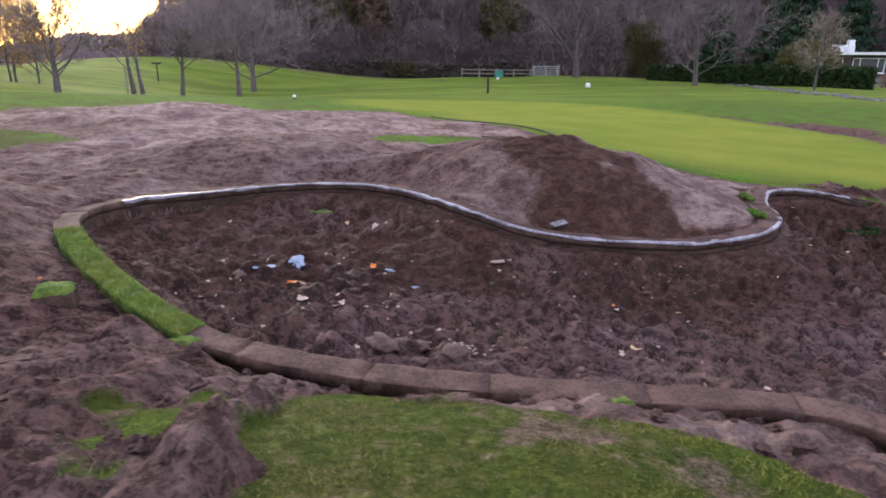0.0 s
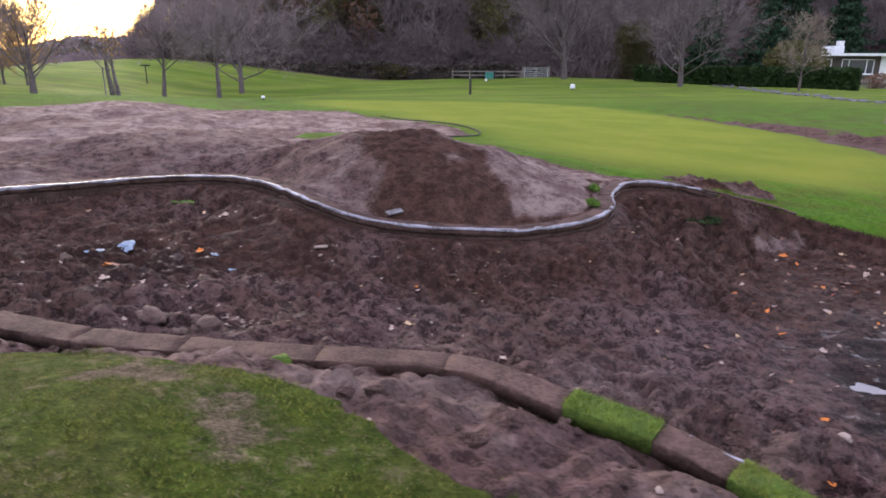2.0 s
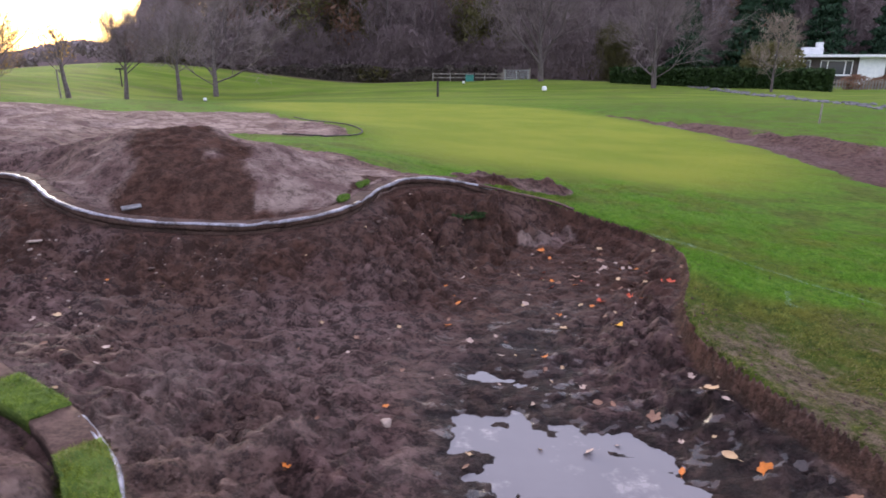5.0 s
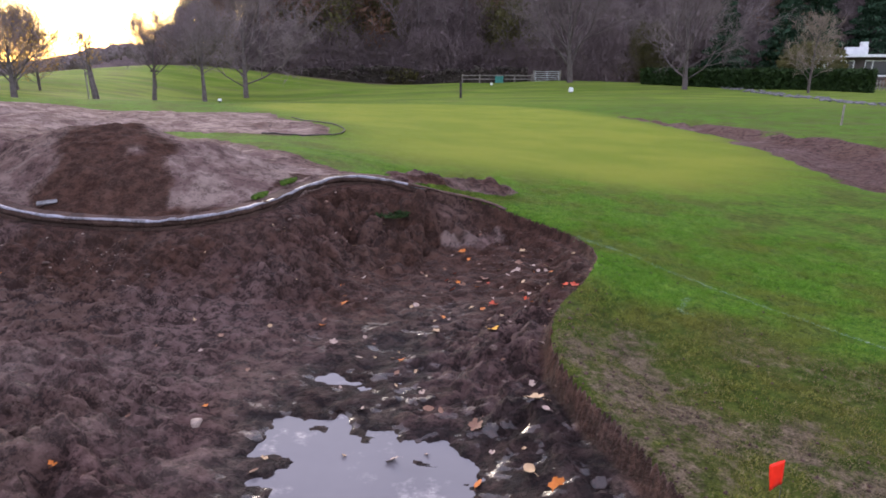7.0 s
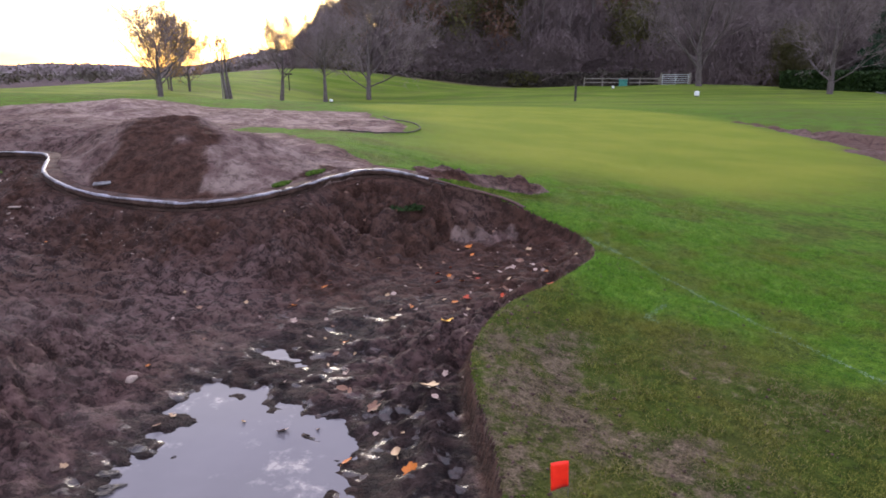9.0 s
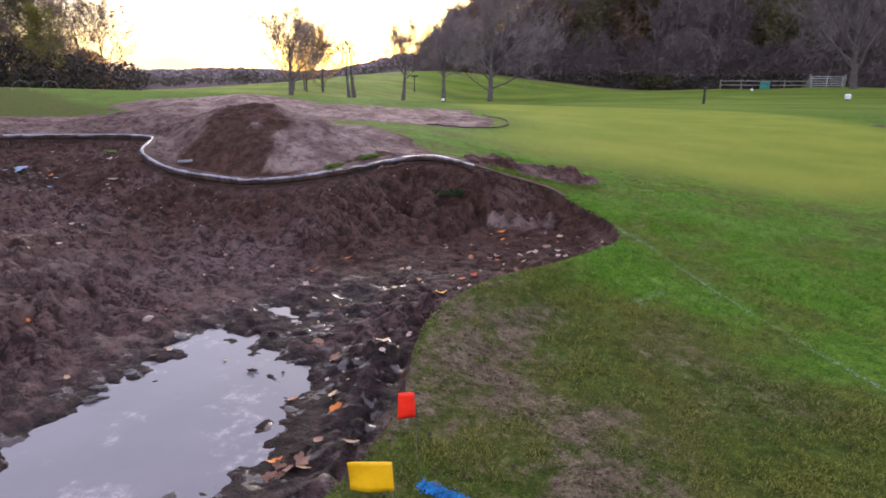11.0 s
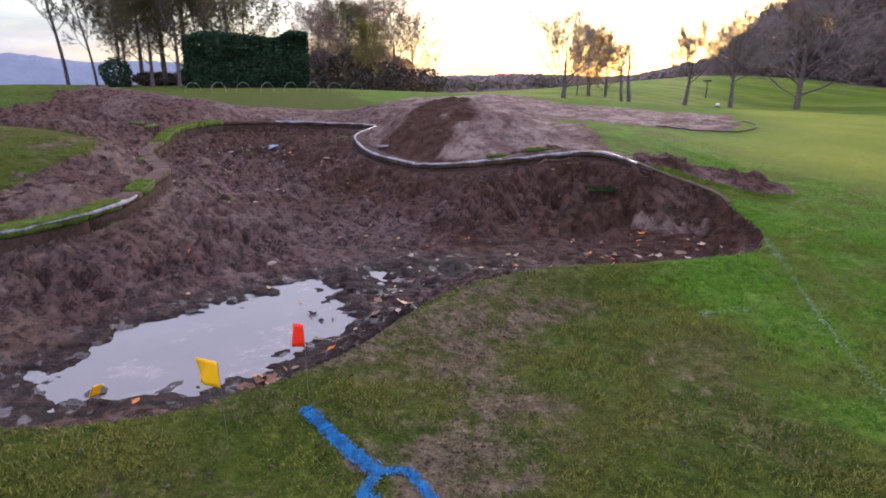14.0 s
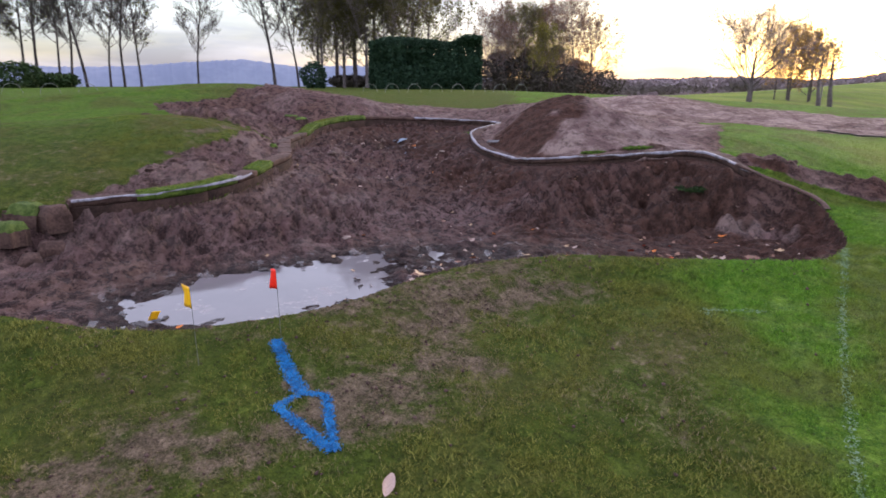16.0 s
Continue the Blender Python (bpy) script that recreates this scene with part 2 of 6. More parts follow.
# ---------------------------------------------------------------- materials
class Nodes:
    """A small builder for node materials."""

    def __init__(self, name, rough=0.8, metal=0.0, spec=0.5):
        self.m = bpy.data.materials.new(name)
        self.m.use_nodes = True
        self.t = self.m.node_tree
        self.b = self.t.nodes["Principled BSDF"]
        self.b.inputs["Roughness"].default_value = rough
        self.b.inputs["Metallic"].default_value = metal
        self.b.inputs["Specular IOR Level"].default_value = spec
        self.co = self.t.nodes.new("ShaderNodeTexCoord").outputs["Object"]

    def put(self, value, socket):
        if isinstance(value, bpy.types.NodeSocket):
            self.t.links.new(value, socket)
        elif isinstance(value, (tuple, list)):
            socket.default_value = (*value[:3], 1) if socket.type == "RGBA" else value
        else:
            socket.default_value = value

    def noise(self, scale, detail=4.0, rough=0.6, stretch=None):
        n = self.t.nodes.new("ShaderNodeTexNoise")
        vec = self.co
        if stretch:
            mp = self.t.nodes.new("ShaderNodeMapping")
            mp.inputs["Scale"].default_value = stretch
            self.t.links.new(vec, mp.inputs["Vector"])
            vec = mp.outputs["Vector"]
        self.t.links.new(vec, n.inputs["Vector"])
        n.inputs["Scale"].default_value = scale
        n.inputs["Detail"].default_value = detail
        n.inputs["Roughness"].default_value = rough
        return n.outputs["Fac"]

    def cells(self, scale, feature="F1", out="Distance"):
        n = self.t.nodes.new("ShaderNodeTexVoronoi")
        n.feature = feature
        n.inputs["Scale"].default_value = scale
        self.t.links.new(self.co, n.inputs["Vector"])
        return n.outputs[out]

    def attr(self, name):
        n = self.t.nodes.new("ShaderNodeAttribute")
        n.attribute_name = name
        return n.outputs["Fac"]

    def island(self):
        return self.t.nodes.new("ShaderNodeNewGeometry").outputs["Random Per Island"]

    def chance(self):
        return self.t.nodes.new("ShaderNodeObjectInfo").outputs["Random"]

    def maths(self, op, a, b=0.0):
        n = self.t.nodes.new("ShaderNodeMath")
        n.operation = op
        self.put(a, n.inputs[0])
        self.put(b, n.inputs[1])
        return n.outputs[0]

    def span(self, v, a, b, c=0.0, d=1.0):
        n = self.t.nodes.new("ShaderNodeMapRange")
        n.interpolation_type = "SMOOTHSTEP"
        self.put(v, n.inputs["Value"])
        for k, val in zip(("From Min", "From Max", "To Min", "To Max"), (a, b, c, d)):
            self.put(val, n.inputs[k])
        return n.outputs["Result"]

    def mix(self, f, a, b, kind="MIX"):
        n = self.t.nodes.new("ShaderNodeMix")
        n.data_type, n.blend_type = "RGBA", kind
        self.put(f, n.inputs["Factor"])
        self.put(a, n.inputs["A"])
        self.put(b, n.inputs["B"])
        return n.outputs["Result"]

    def bump(self, height, strength=0.5, distance=0.01, before=None):
        n = self.t.nodes.new("ShaderNodeBump")
        n.inputs["Strength"].default_value = strength
        n.inputs["Distance"].default_value = distance
        self.put(height, n.inputs["Height"])
        if before is not None:
            self.put(before, n.inputs["Normal"])
        return n.outputs["Normal"]

    def done(self, color=None, rough=None, normal=None):
        if color is not None:
            self.put(color, self.b.inputs["Base Color"])
        if rough is not None:
            self.put(rough, self.b.inputs["Roughness"])
        if normal is not None:
            self.put(normal, self.b.inputs["Normal"])
        return self.m


def grainy(name, a, b, scale=8.0, rough=0.8, bump=0.3, distance=0.01, fine=60.0, spec=0.3, vary=0.0, metal=0.0):
    """A two-scale material between two colours."""
    n = Nodes(name, rough, metal, spec)
    f = n.maths("ADD", n.maths("MULTIPLY", n.noise(scale, 4), 0.6), n.maths("MULTIPLY", n.noise(fine, 3), 0.4))
    col = n.mix(n.span(f, 0.36, 0.64), a, b)
    if vary:
        col = n.mix(n.span(n.chance(), 0.0, 1.0, 0.0, vary), col, tuple(c * 0.45 for c in a))
    return n.done(col, None, n.bump(f, bump, distance))


def leafy(name, a, b, through_share=0.5):
    """Thin leaves: a two-tone surface that also lets light through."""
    m = grainy(name, a, b, 2, 0.8, 0.0, 0.01, 15, 0.2, 0.35)
    t = m.node_tree
    thin, both = t.nodes.new("ShaderNodeBsdfTranslucent"), t.nodes.new("ShaderNodeMixShader")
    base = t.nodes["Principled BSDF"]
    t.links.new(base.inputs["Base Color"].links[0].from_socket, thin.inputs["Color"])
    both.inputs[0].default_value = through_share
    t.links.new(base.outputs[0], both.inputs[1])
    t.links.new(thin.outputs[0], both.inputs[2])
    t.links.new(both.outputs[0], t.nodes["Material Output"].inputs["Surface"])
    return m


def ground_material():
    n = Nodes("ground", 0.9, 0, 0.32)
    soil_f = n.attr("soil")
    edge = n.maths("ADD", soil_f, n.maths("MULTIPLY", n.maths("SUBTRACT", n.noise(9, 5, 0.65), 0.5), 0.55))
    is_soil = n.span(edge, 0.42, 0.58)
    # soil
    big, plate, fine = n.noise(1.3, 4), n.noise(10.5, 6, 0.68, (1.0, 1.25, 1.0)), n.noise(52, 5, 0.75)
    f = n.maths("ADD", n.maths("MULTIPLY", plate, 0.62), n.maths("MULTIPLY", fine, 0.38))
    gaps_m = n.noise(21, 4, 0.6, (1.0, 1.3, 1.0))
    # mottled soil tone; its dark gaps also paint in the shade between clods
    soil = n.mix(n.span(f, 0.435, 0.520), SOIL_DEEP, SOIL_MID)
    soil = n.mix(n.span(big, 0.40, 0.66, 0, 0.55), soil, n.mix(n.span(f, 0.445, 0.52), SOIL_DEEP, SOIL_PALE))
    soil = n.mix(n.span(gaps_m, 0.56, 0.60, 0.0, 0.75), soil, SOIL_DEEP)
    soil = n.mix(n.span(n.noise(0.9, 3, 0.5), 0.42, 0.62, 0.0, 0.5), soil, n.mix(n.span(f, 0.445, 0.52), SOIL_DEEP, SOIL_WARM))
    drymix = n.maths("MULTIPLY", n.attr("dry_lit"), n.span(f, 0.40, 0.50, 0.45, 1.0))
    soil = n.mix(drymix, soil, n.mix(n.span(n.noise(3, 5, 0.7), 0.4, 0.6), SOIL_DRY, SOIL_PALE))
    streak = n.maths("MULTIPLY", n.attr("dry_lit"), n.span(n.noise(4.5, 6, 0.68, (0.7, 2.6, 1.0)), 0.50, 0.66, 0, 0.45))
    soil = n.mix(streak, soil, n.mix(n.span(fine, 0.4, 0.6), SOIL_DEEP, SOIL_MID))
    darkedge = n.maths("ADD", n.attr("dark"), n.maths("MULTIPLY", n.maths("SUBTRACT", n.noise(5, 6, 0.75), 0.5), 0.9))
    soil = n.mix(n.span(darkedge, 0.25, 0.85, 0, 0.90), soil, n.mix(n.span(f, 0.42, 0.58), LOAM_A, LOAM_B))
    speck = n.span(n.cells(30), 0.13, 0.06)
    pick = n.span(n.noise(17, 2), 0.56, 0.62)
    soil = n.mix(n.maths("MULTIPLY", n.maths("MULTIPLY", speck, pick), n.span(n.attr("wet"), 0, .5, 0.65, 0.1)), soil, (0.27, 0.22, 0.20))
    wet = n.attr("wet")
    soil = n.mix(n.maths("MULTIPLY", wet, n.span(f, 0.35, 0.6, 0.96, 0.72)), soil, (0.017, 0.012, 0.012))
    # grass
    g1, g2, g3 = n.noise(1.6, 5, 0.6), n.noise(13, 5, 0.75), n.noise(110, 3, 0.7)
    gf = n.maths("ADD", n.maths("MULTIPLY", g2, 0.55), n.maths("MULTIPLY", g3, 0.45))
    grass = n.mix(n.span(gf, 0.38, 0.62), GRASS_A, GRASS_B)
    lush = n.mix(n.span(gf, 0.38, 0.62), (0.046, 0.118, 0.010), (0.132, 0.232, 0.022))
    grass = n.mix(n.attr("lush"), grass, lush)
    grass = n.mix(n.span(g1, 0.42, 0.62, 0, 0.65), grass, n.mix(n.span(gf, 0.38, 0.62), (0.050, 0.062, 0.012), GRASS_C))
    bare = n.maths("ADD", n.attr("bare"), n.maths("MULTIPLY", n.maths("SUBTRACT", g2, 0.5), 1.6))
    thatch = n.mix(n.span(gf, 0.38, 0.62), (0.060, 0.042, 0.030), (0.225, 0.165, 0.120))
    grass = n.mix(n.span(bare, 0.40, 0.85, 0, 0.90), grass, thatch)
    gaps = n.span(n.noise(42, 3, 0.6), 0.55, 0.66, 0, 0.55)
    grass = n.mix(gaps, grass, (0.022, 0.024, 0.008))
    putting = n.mix(n.span(n.noise(0.5, 3), 0.35, 0.65), PUTT_A, PUTT_B)
    putting = n.mix(n.span(g3, 0.3, 0.7, 0.0, 0.35), putting, PUTT_C)
    grass = n.mix(n.attr("green"), grass, putting)
    worn = n.maths("MULTIPLY", n.attr("rough"), n.span(n.noise(0.35, 4, 0.6, (1, 2.5, 1)), 0.45, 0.68))
    far = n.mix(n.span(n.noise(0.22, 4, 0.6, (0.5, 2.2, 1)), 0.38, 0.62), (0.094, 0.154, 0.016), (0.160, 0.212, 0.031))
    grass = n.mix(n.attr("far"), grass, far)
    grass = n.mix(n.maths("MULTIPLY", worn, 0.6), grass, (0.105, 0.105, 0.040))
    leafy = n.mix(n.span(n.noise(0.6, 5), 0.35, 0.65), (0.055, 0.040, 0.036), (0.14, 0.095, 0.075))
    grass = n.mix(n.attr("wood"), grass, leafy)
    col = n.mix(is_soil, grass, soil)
    damp = n.maths("MULTIPLY", n.attr("damp"), n.span(n.noise(2.3, 5, 0.65), 0.35, 0.62, 0.35, 1.0))
    glint = n.maths("MULTIPLY", n.maths("MULTIPLY", wet, is_soil), n.span(n.noise(8, 3, 0.55, (1.0, 1.6, 1.0)), .56, .64))
    roughness = n.span(glint, 0.0, 1.0, n.span(damp, 0, 1, 0.90, 0.72), 0.16)
    h = n.maths("ADD", n.maths("MULTIPLY", n.span(f, 0.40, 0.58), 0.30), n.maths("ADD", n.maths("MULTIPLY", n.noise(34, 4, 0.62), 0.5), n.maths("MULTIPLY", n.noise(140, 3, 0.7), 0.2)))
    n.put(n.maths("ADD", n.maths("ADD", n.maths("MULTIPLY", damp, 0.12), 0.07), n.maths("MULTIPLY", glint, 0.32)), n.b.inputs["Specular IOR Level"])
    near = n.bump(h, 1.0, 0.042)
    n.put(n.span(glint, 0.1, 0.8, 1.0, 0.12), near.node.inputs["Strength"])
    return n.done(col, roughness, near)


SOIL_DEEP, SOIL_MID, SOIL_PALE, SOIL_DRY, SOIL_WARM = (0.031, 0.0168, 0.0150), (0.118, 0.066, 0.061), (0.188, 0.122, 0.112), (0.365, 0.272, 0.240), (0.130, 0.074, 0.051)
LOAM_A, LOAM_B = (0.040, 0.0195, 0.0138), (0.086, 0.042, 0.029)
GRASS_A, GRASS_B, GRASS_C = (0.034, 0.056, 0.007), (0.092, 0.124, 0.017), (0.112, 0.108, 0.028)
PUTT_A, PUTT_B, PUTT_C = (0.176, 0.228, 0.024), (0.234, 0.264, 0.034), (0.140, 0.184, 0.021)

M_GROUND = ground_material()


def blade_material():
    n = Nodes("grass_blades", 0.7, 0, 0.25)
    r = n.island()
    olive = n.mix(n.span(r, 0, 1), (0.070, 0.085, 0.009), (0.250, 0.242, 0.044))
    lush = n.mix(n.span(r, 0, 1), (0.050, 0.150, 0.006), (0.175, 0.345, 0.024))
    a = n.mix(n.attr("lush"), olive, lush)
    a = n.mix(n.span(n.noise(1.6, 5, 0.6), 0.42, 0.62, 0, 0.6), a, (0.21, 0.20, 0.035))
    a = n.mix(n.span(n.noise(11, 4, 0.7), 0.52, 0.66, 0, 0.6), a, (0.030, 0.045, 0.010))
    dead = n.maths("ADD", n.attr("bare"), n.maths("MULTIPLY", n.maths("SUBTRACT", r, 0.5), 0.9))
    return n.done(n.mix(n.span(dead, 0.3, 0.8, 0.0, 0.9), a, (0.21, 0.155, 0.095)))


M_BLADE = blade_material()


def water_material():
    n = Nodes("puddle_water", 0.06, 0, 0.6)
    n.b.inputs["IOR"].default_value = 1.33
    film = n.span(n.noise(5.0, 5, 0.65), 0.56, 0.68)
    col = n.mix(n.noise(3, 3), (0.130, 0.118, 0.128), (0.176, 0.160, 0.171))
    col = n.mix(n.maths("MULTIPLY", film, 0.6), col, (0.30, 0.27, 0.27))
    return n.done(col, n.span(film, 0, 1, 0.05, 0.3), n.bump(n.noise(9, 2), 0.05, 0.01))


M_WATER = water_material()
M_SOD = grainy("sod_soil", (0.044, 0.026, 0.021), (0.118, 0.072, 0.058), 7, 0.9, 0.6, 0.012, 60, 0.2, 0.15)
# darker copy of the sod soil, for the lower course
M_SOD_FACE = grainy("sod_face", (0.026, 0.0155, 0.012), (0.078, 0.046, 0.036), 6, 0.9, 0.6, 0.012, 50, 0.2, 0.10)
M_TURF = grainy("fresh_turf", (0.036, 0.070, 0.010), (0.125, 0.175, 0.030), 14, 0.85, 0.8, 0.015, 130, 0.2)
M_LINER = grainy("plastic_liner", (0.070, 0.058, 0.060), (0.31, 0.30, 0.36), 7, 0.45, 0.5, 0.01, 50, 0.6)
M_MOSS = grainy("dull_turf", (0.034, 0.060, 0.012), (0.100, 0.135, 0.034), 18, 0.9, 0.9, 0.02, 120, 0.15)
M_GREENTUFT = grainy("green_tuft", (0.045, 0.095, 0.012), (0.130, 0.205, 0.032), 14, 0.85, 0.0, 0.01, 90, 0.2)
M_STONE = grainy("stone", (0.070, 0.043, 0.035), (0.165, 0.112, 0.095), 14, 0.85, 0.5, 0.006, 70, 0.3, 0.5)
M_CLOD = grainy("clod", (0.052, 0.032, 0.027), (0.165, 0.105, 0.090), 16, 0.95, 0.8, 0.01, 90, 0.15, 0.3)
M_BARK = grainy("bark", (0.085, 0.068, 0.068), (0.165, 0.136, 0.134), 6, 0.9, 0.6, 0.03, 40, 0.2)
M_TWIG = grainy("twigs", (0.19, 0.148, 0.154), (0.315, 0.252, 0.256), 1.2, 0.9, 0.0, 0.01, 9, 0.1, 0.35)
# twigs darkened in colour, as backlit silhouettes against the sky
M_SILHOUETTE_TWIG = grainy("silhouette_twigs", (0.050, 0.042, 0.042), (0.105, 0.086, 0.082), 1.2, 0.9, 0.0, 0.01, 9, 0.1, 0.3)
M_CONIFER = grainy("conifer_foliage", (0.014, 0.034, 0.020), (0.040, 0.076, 0.040), 5, 0.8, 0.0, 0.01, 30, 0.15, 0.2)
M_HEDGE = grainy("hedge_foliage", (0.014, 0.030, 0.010), (0.040, 0.070, 0.020), 4, 0.8, 0.0, 0.01, 25, 0.15, 0.2)
M_PALE_TWIG = grainy("pale_twigs", (0.22, 0.17, 0.14), (0.36, 0.29, 0.24), 2, 0.9, 0.0, 0.01, 12, 0.1)
M_AUTUMN = leafy("autumn_leaves", (0.46, 0.26, 0.060), (0.64, 0.40, 0.110), 0.6)
M_OLIVE = leafy("olive_leaves", (0.090, 0.088, 0.036), (0.18, 0.160, 0.060))
M_YELLOWGREEN = leafy("yellow_green_leaves", (0.14, 0.13, 0.025), (0.26, 0.23, 0.050))
M_RUST = leafy("rust_leaves", (0.18, 0.100, 0.070), (0.28, 0.165, 0.110))
M_WHITE = grainy("white_render", (0.66, 0.67, 0.69), (0.80, 0.80, 0.80), 3, 0.8, 0.1, 0.01, 40)
M_DARKWALL = grainy("dark_cladding", (0.050, 0.038, 0.036), (0.085, 0.066, 0.062), 3, 0.8, 0.2, 0.01, 30)
M_ROOF = grainy("felt_roof", (0.24, 0.25, 0.27), (0.38, 0.39, 0.41), 2, 0.8, 0.2, 0.01, 30)
M_TIMBER = grainy("weathered_timber", (0.16, 0.14, 0.125), (0.30, 0.27, 0.24), 6, 0.85, 0.4, 0.01, 60)
M_GALV = grainy("galvanised_steel", (0.42, 0.44, 0.46), (0.60, 0.62, 0.63), 6, 0.5, 0.1, 0.004, 60, 0.5, 0, 0.5)
M_ROCK = grainy("rough_rock", (0.10, 0.095, 0.10), (0.24, 0.23, 0.24), 5, 0.9, 0.6, 0.03, 30, 0.2, 0.5)
M_TEAL = grainy("teal_paint", (0.040, 0.20, 0.17), (0.070, 0.27, 0.23), 4, 0.5, 0.1, 0.005, 40)
M_DARK = grainy("dark_wood", (0.030, 0.026, 0.024), (0.070, 0.060, 0.054), 5, 0.8, 0.3, 0.01, 40)
M_HOOP = grainy("pale_hoop", (0.13, 0.14, 0.12), (0.23, 0.24, 0.20), 6, 0.6, 0.1, 0.004, 40)
M_FLAG_RED = grainy("red_plastic_flag", (0.80, 0.018, 0.008), (0.95, 0.035, 0.014), 8, 0.45, 0.1, 0.002, 60)
M_FLAG_YELLOW = grainy("yellow_plastic_flag", (0.85, 0.43, 0.004), (0.95, 0.52, 0.010), 8, 0.45, 0.1, 0.002, 60)
M_WIRE = grainy("steel_wire", (0.16, 0.16, 0.15), (0.26, 0.26, 0.25), 8, 0.5, 0.0, 0.002, 60, 0.5, 0, 0.8)
M_BLUE = grainy("blue_marking_paint", (0.006, 0.10, 0.27), (0.014, 0.21, 0.50), 30, 0.6, 0.3, 0.006, 160)
M_CHALK = grainy("white_marking_paint", (0.10, 0.18, 0.07), (0.24, 0.33, 0.21), 30, 0.8, 0.3, 0.004, 160)
M_PEBBLE = grainy("pale_pebble", (0.20, 0.145, 0.12), (0.36, 0.28, 0.24), 14, 0.7, 0.3, 0.004, 70)
M_PLASTIC = grainy("pale_blue_plastic", (0.13, 0.18, 0.26), (0.25, 0.31, 0.40), 14, 0.6, 0.3, 0.004, 70, 0.5)
LEAF_MATS = [grainy("leaf_" + nm, a, b, 22, 0.6, 0.4, 0.003, 90, 0.4, 0.25) for nm, a, b in (
    ("orange", (0.42, 0.10, 0.012), (0.62, 0.20, 0.022)), ("yellow", (0.58, 0.28, 0.016), (0.75, 0.40, 0.030)), ("tan", (0.36, 0.22, 0.12), (0.52, 0.36, 0.21)),
    ("brown", (0.15, 0.070, 0.042), (0.27, 0.14, 0.090)), ("red", (0.45, 0.045, 0.014), (0.58, 0.090, 0.025)), ("buff", (0.30, 0.20, 0.165), (0.47, 0.35, 0.29)))]
M_ISLE = grainy("far_low_hill", (0.10, 0.13, 0.12), (0.15, 0.17, 0.17), 0.004, 1.0, 0.0, 0.01, 0.03, 0.0)
# the hills' blue-grey is aerial haze, put into the base colour
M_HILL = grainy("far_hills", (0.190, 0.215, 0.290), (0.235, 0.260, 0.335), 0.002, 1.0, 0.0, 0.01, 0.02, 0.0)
M_FARWOOD = grainy("far_wood", (0.134, 0.102, 0.105), (0.218, 0.168, 0.170), 0.05, 1.0, 0.0, 0.01, 0.35, 0.0)
M_RIDGE = grainy("ridge_wood", (0.080, 0.062, 0.064), (0.160, 0.120, 0.116), 0.05, 1.0, 0.0, 0.01, 0.35, 0.0)
# paler tone for the ridge crowns: distance haze is mixed into the colour
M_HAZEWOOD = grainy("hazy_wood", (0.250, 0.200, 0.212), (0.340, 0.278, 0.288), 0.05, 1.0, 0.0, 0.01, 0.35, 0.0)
M_BRAMBLE = grainy("bramble", (0.042, 0.036, 0.032), (0.095, 0.078, 0.064), 0.6, 0.9, 0.0, 0.01, 6, 0.1)
M_SEA = grainy("sea", (0.16, 0.20, 0.28), (0.22, 0.26, 0.34), 0.002, 0.35, 0.0, 0.01, 0.02, 0.3)
M_GLASS = Nodes("window_glass", 0.05, 0, 0.8).done((0.035, 0.042, 0.050))


# ---------------------------------------------------------------- mesh helpers
def mesh_of(name, verts, faces, mats=(), smooth_shade=False):
    me = bpy.data.meshes.new(name)
    me.from_pydata([tuple(v) for v in verts], [], [tuple(f) for f in faces])
    for m in mats:
        me.materials.append(m)
    if smooth_shade:
        me.polygons.foreach_set("use_smooth", [True] * len(me.polygons))
    me.update()
    return me


def fast_mesh(name, verts, faces, mats=(), smooth_shade=False, attrs=None):
    """A mesh from arrays; all faces have the same number of corners."""
    verts, faces = np.asarray(verts, np.float32), np.asarray(faces, np.int32)
    me = bpy.data.meshes.new(name)
    me.vertices.add(len(verts))
    me.vertices.foreach_set("co", verts.ravel())
    k = faces.shape[1]
    me.loops.add(faces.size)
    me.loops.foreach_set("vertex_index", faces.ravel())
    me.polygons.add(len(faces))
    me.polygons.foreach_set("loop_start", np.arange(0, faces.size, k, dtype=np.int32))
    for m in mats:
        me.materials.append(m)
    if smooth_shade:
        me.polygons.foreach_set("use_smooth", np.ones(len(faces), bool))
    for key, val in (attrs or {}).items():
        at = me.attributes.new(key, "FLOAT", "POINT")
        at.data.foreach_set("value", np.asarray(val, np.float32))
    me.update(calc_edges=True)
    return me


def part(name, bm, material, parent=None, label=""):
    me = bpy.data.meshes.new(name)
    bm.to_mesh(me)
    bm.free()
    me.materials.append(material)
    ob = new(name, me)
    ob.parent = parent
    return tagged(ob, label)


def thing(name, place, label, category, group="", kind=""):
    ob = new(name)
    ob.location = place
    return tagged(ob, label, category, group, kind)


def box_bm(x0, y0, z0, x1, y1, z1, bevel=0.0):
    bm = bmesh.new()
    bmesh.ops.create_cube(bm, size=1, matrix=Matrix.Translation(((x0 + x1) / 2, (y0 + y1) / 2, (z0 + z1) / 2)) @ Matrix.Diagonal((x1 - x0, y1 - y0, z1 - z0, 1)))
    if bevel:
        bmesh.ops.bevel(bm, geom=bm.edges[:], offset=bevel, segments=1, affect="EDGES")
    return bm


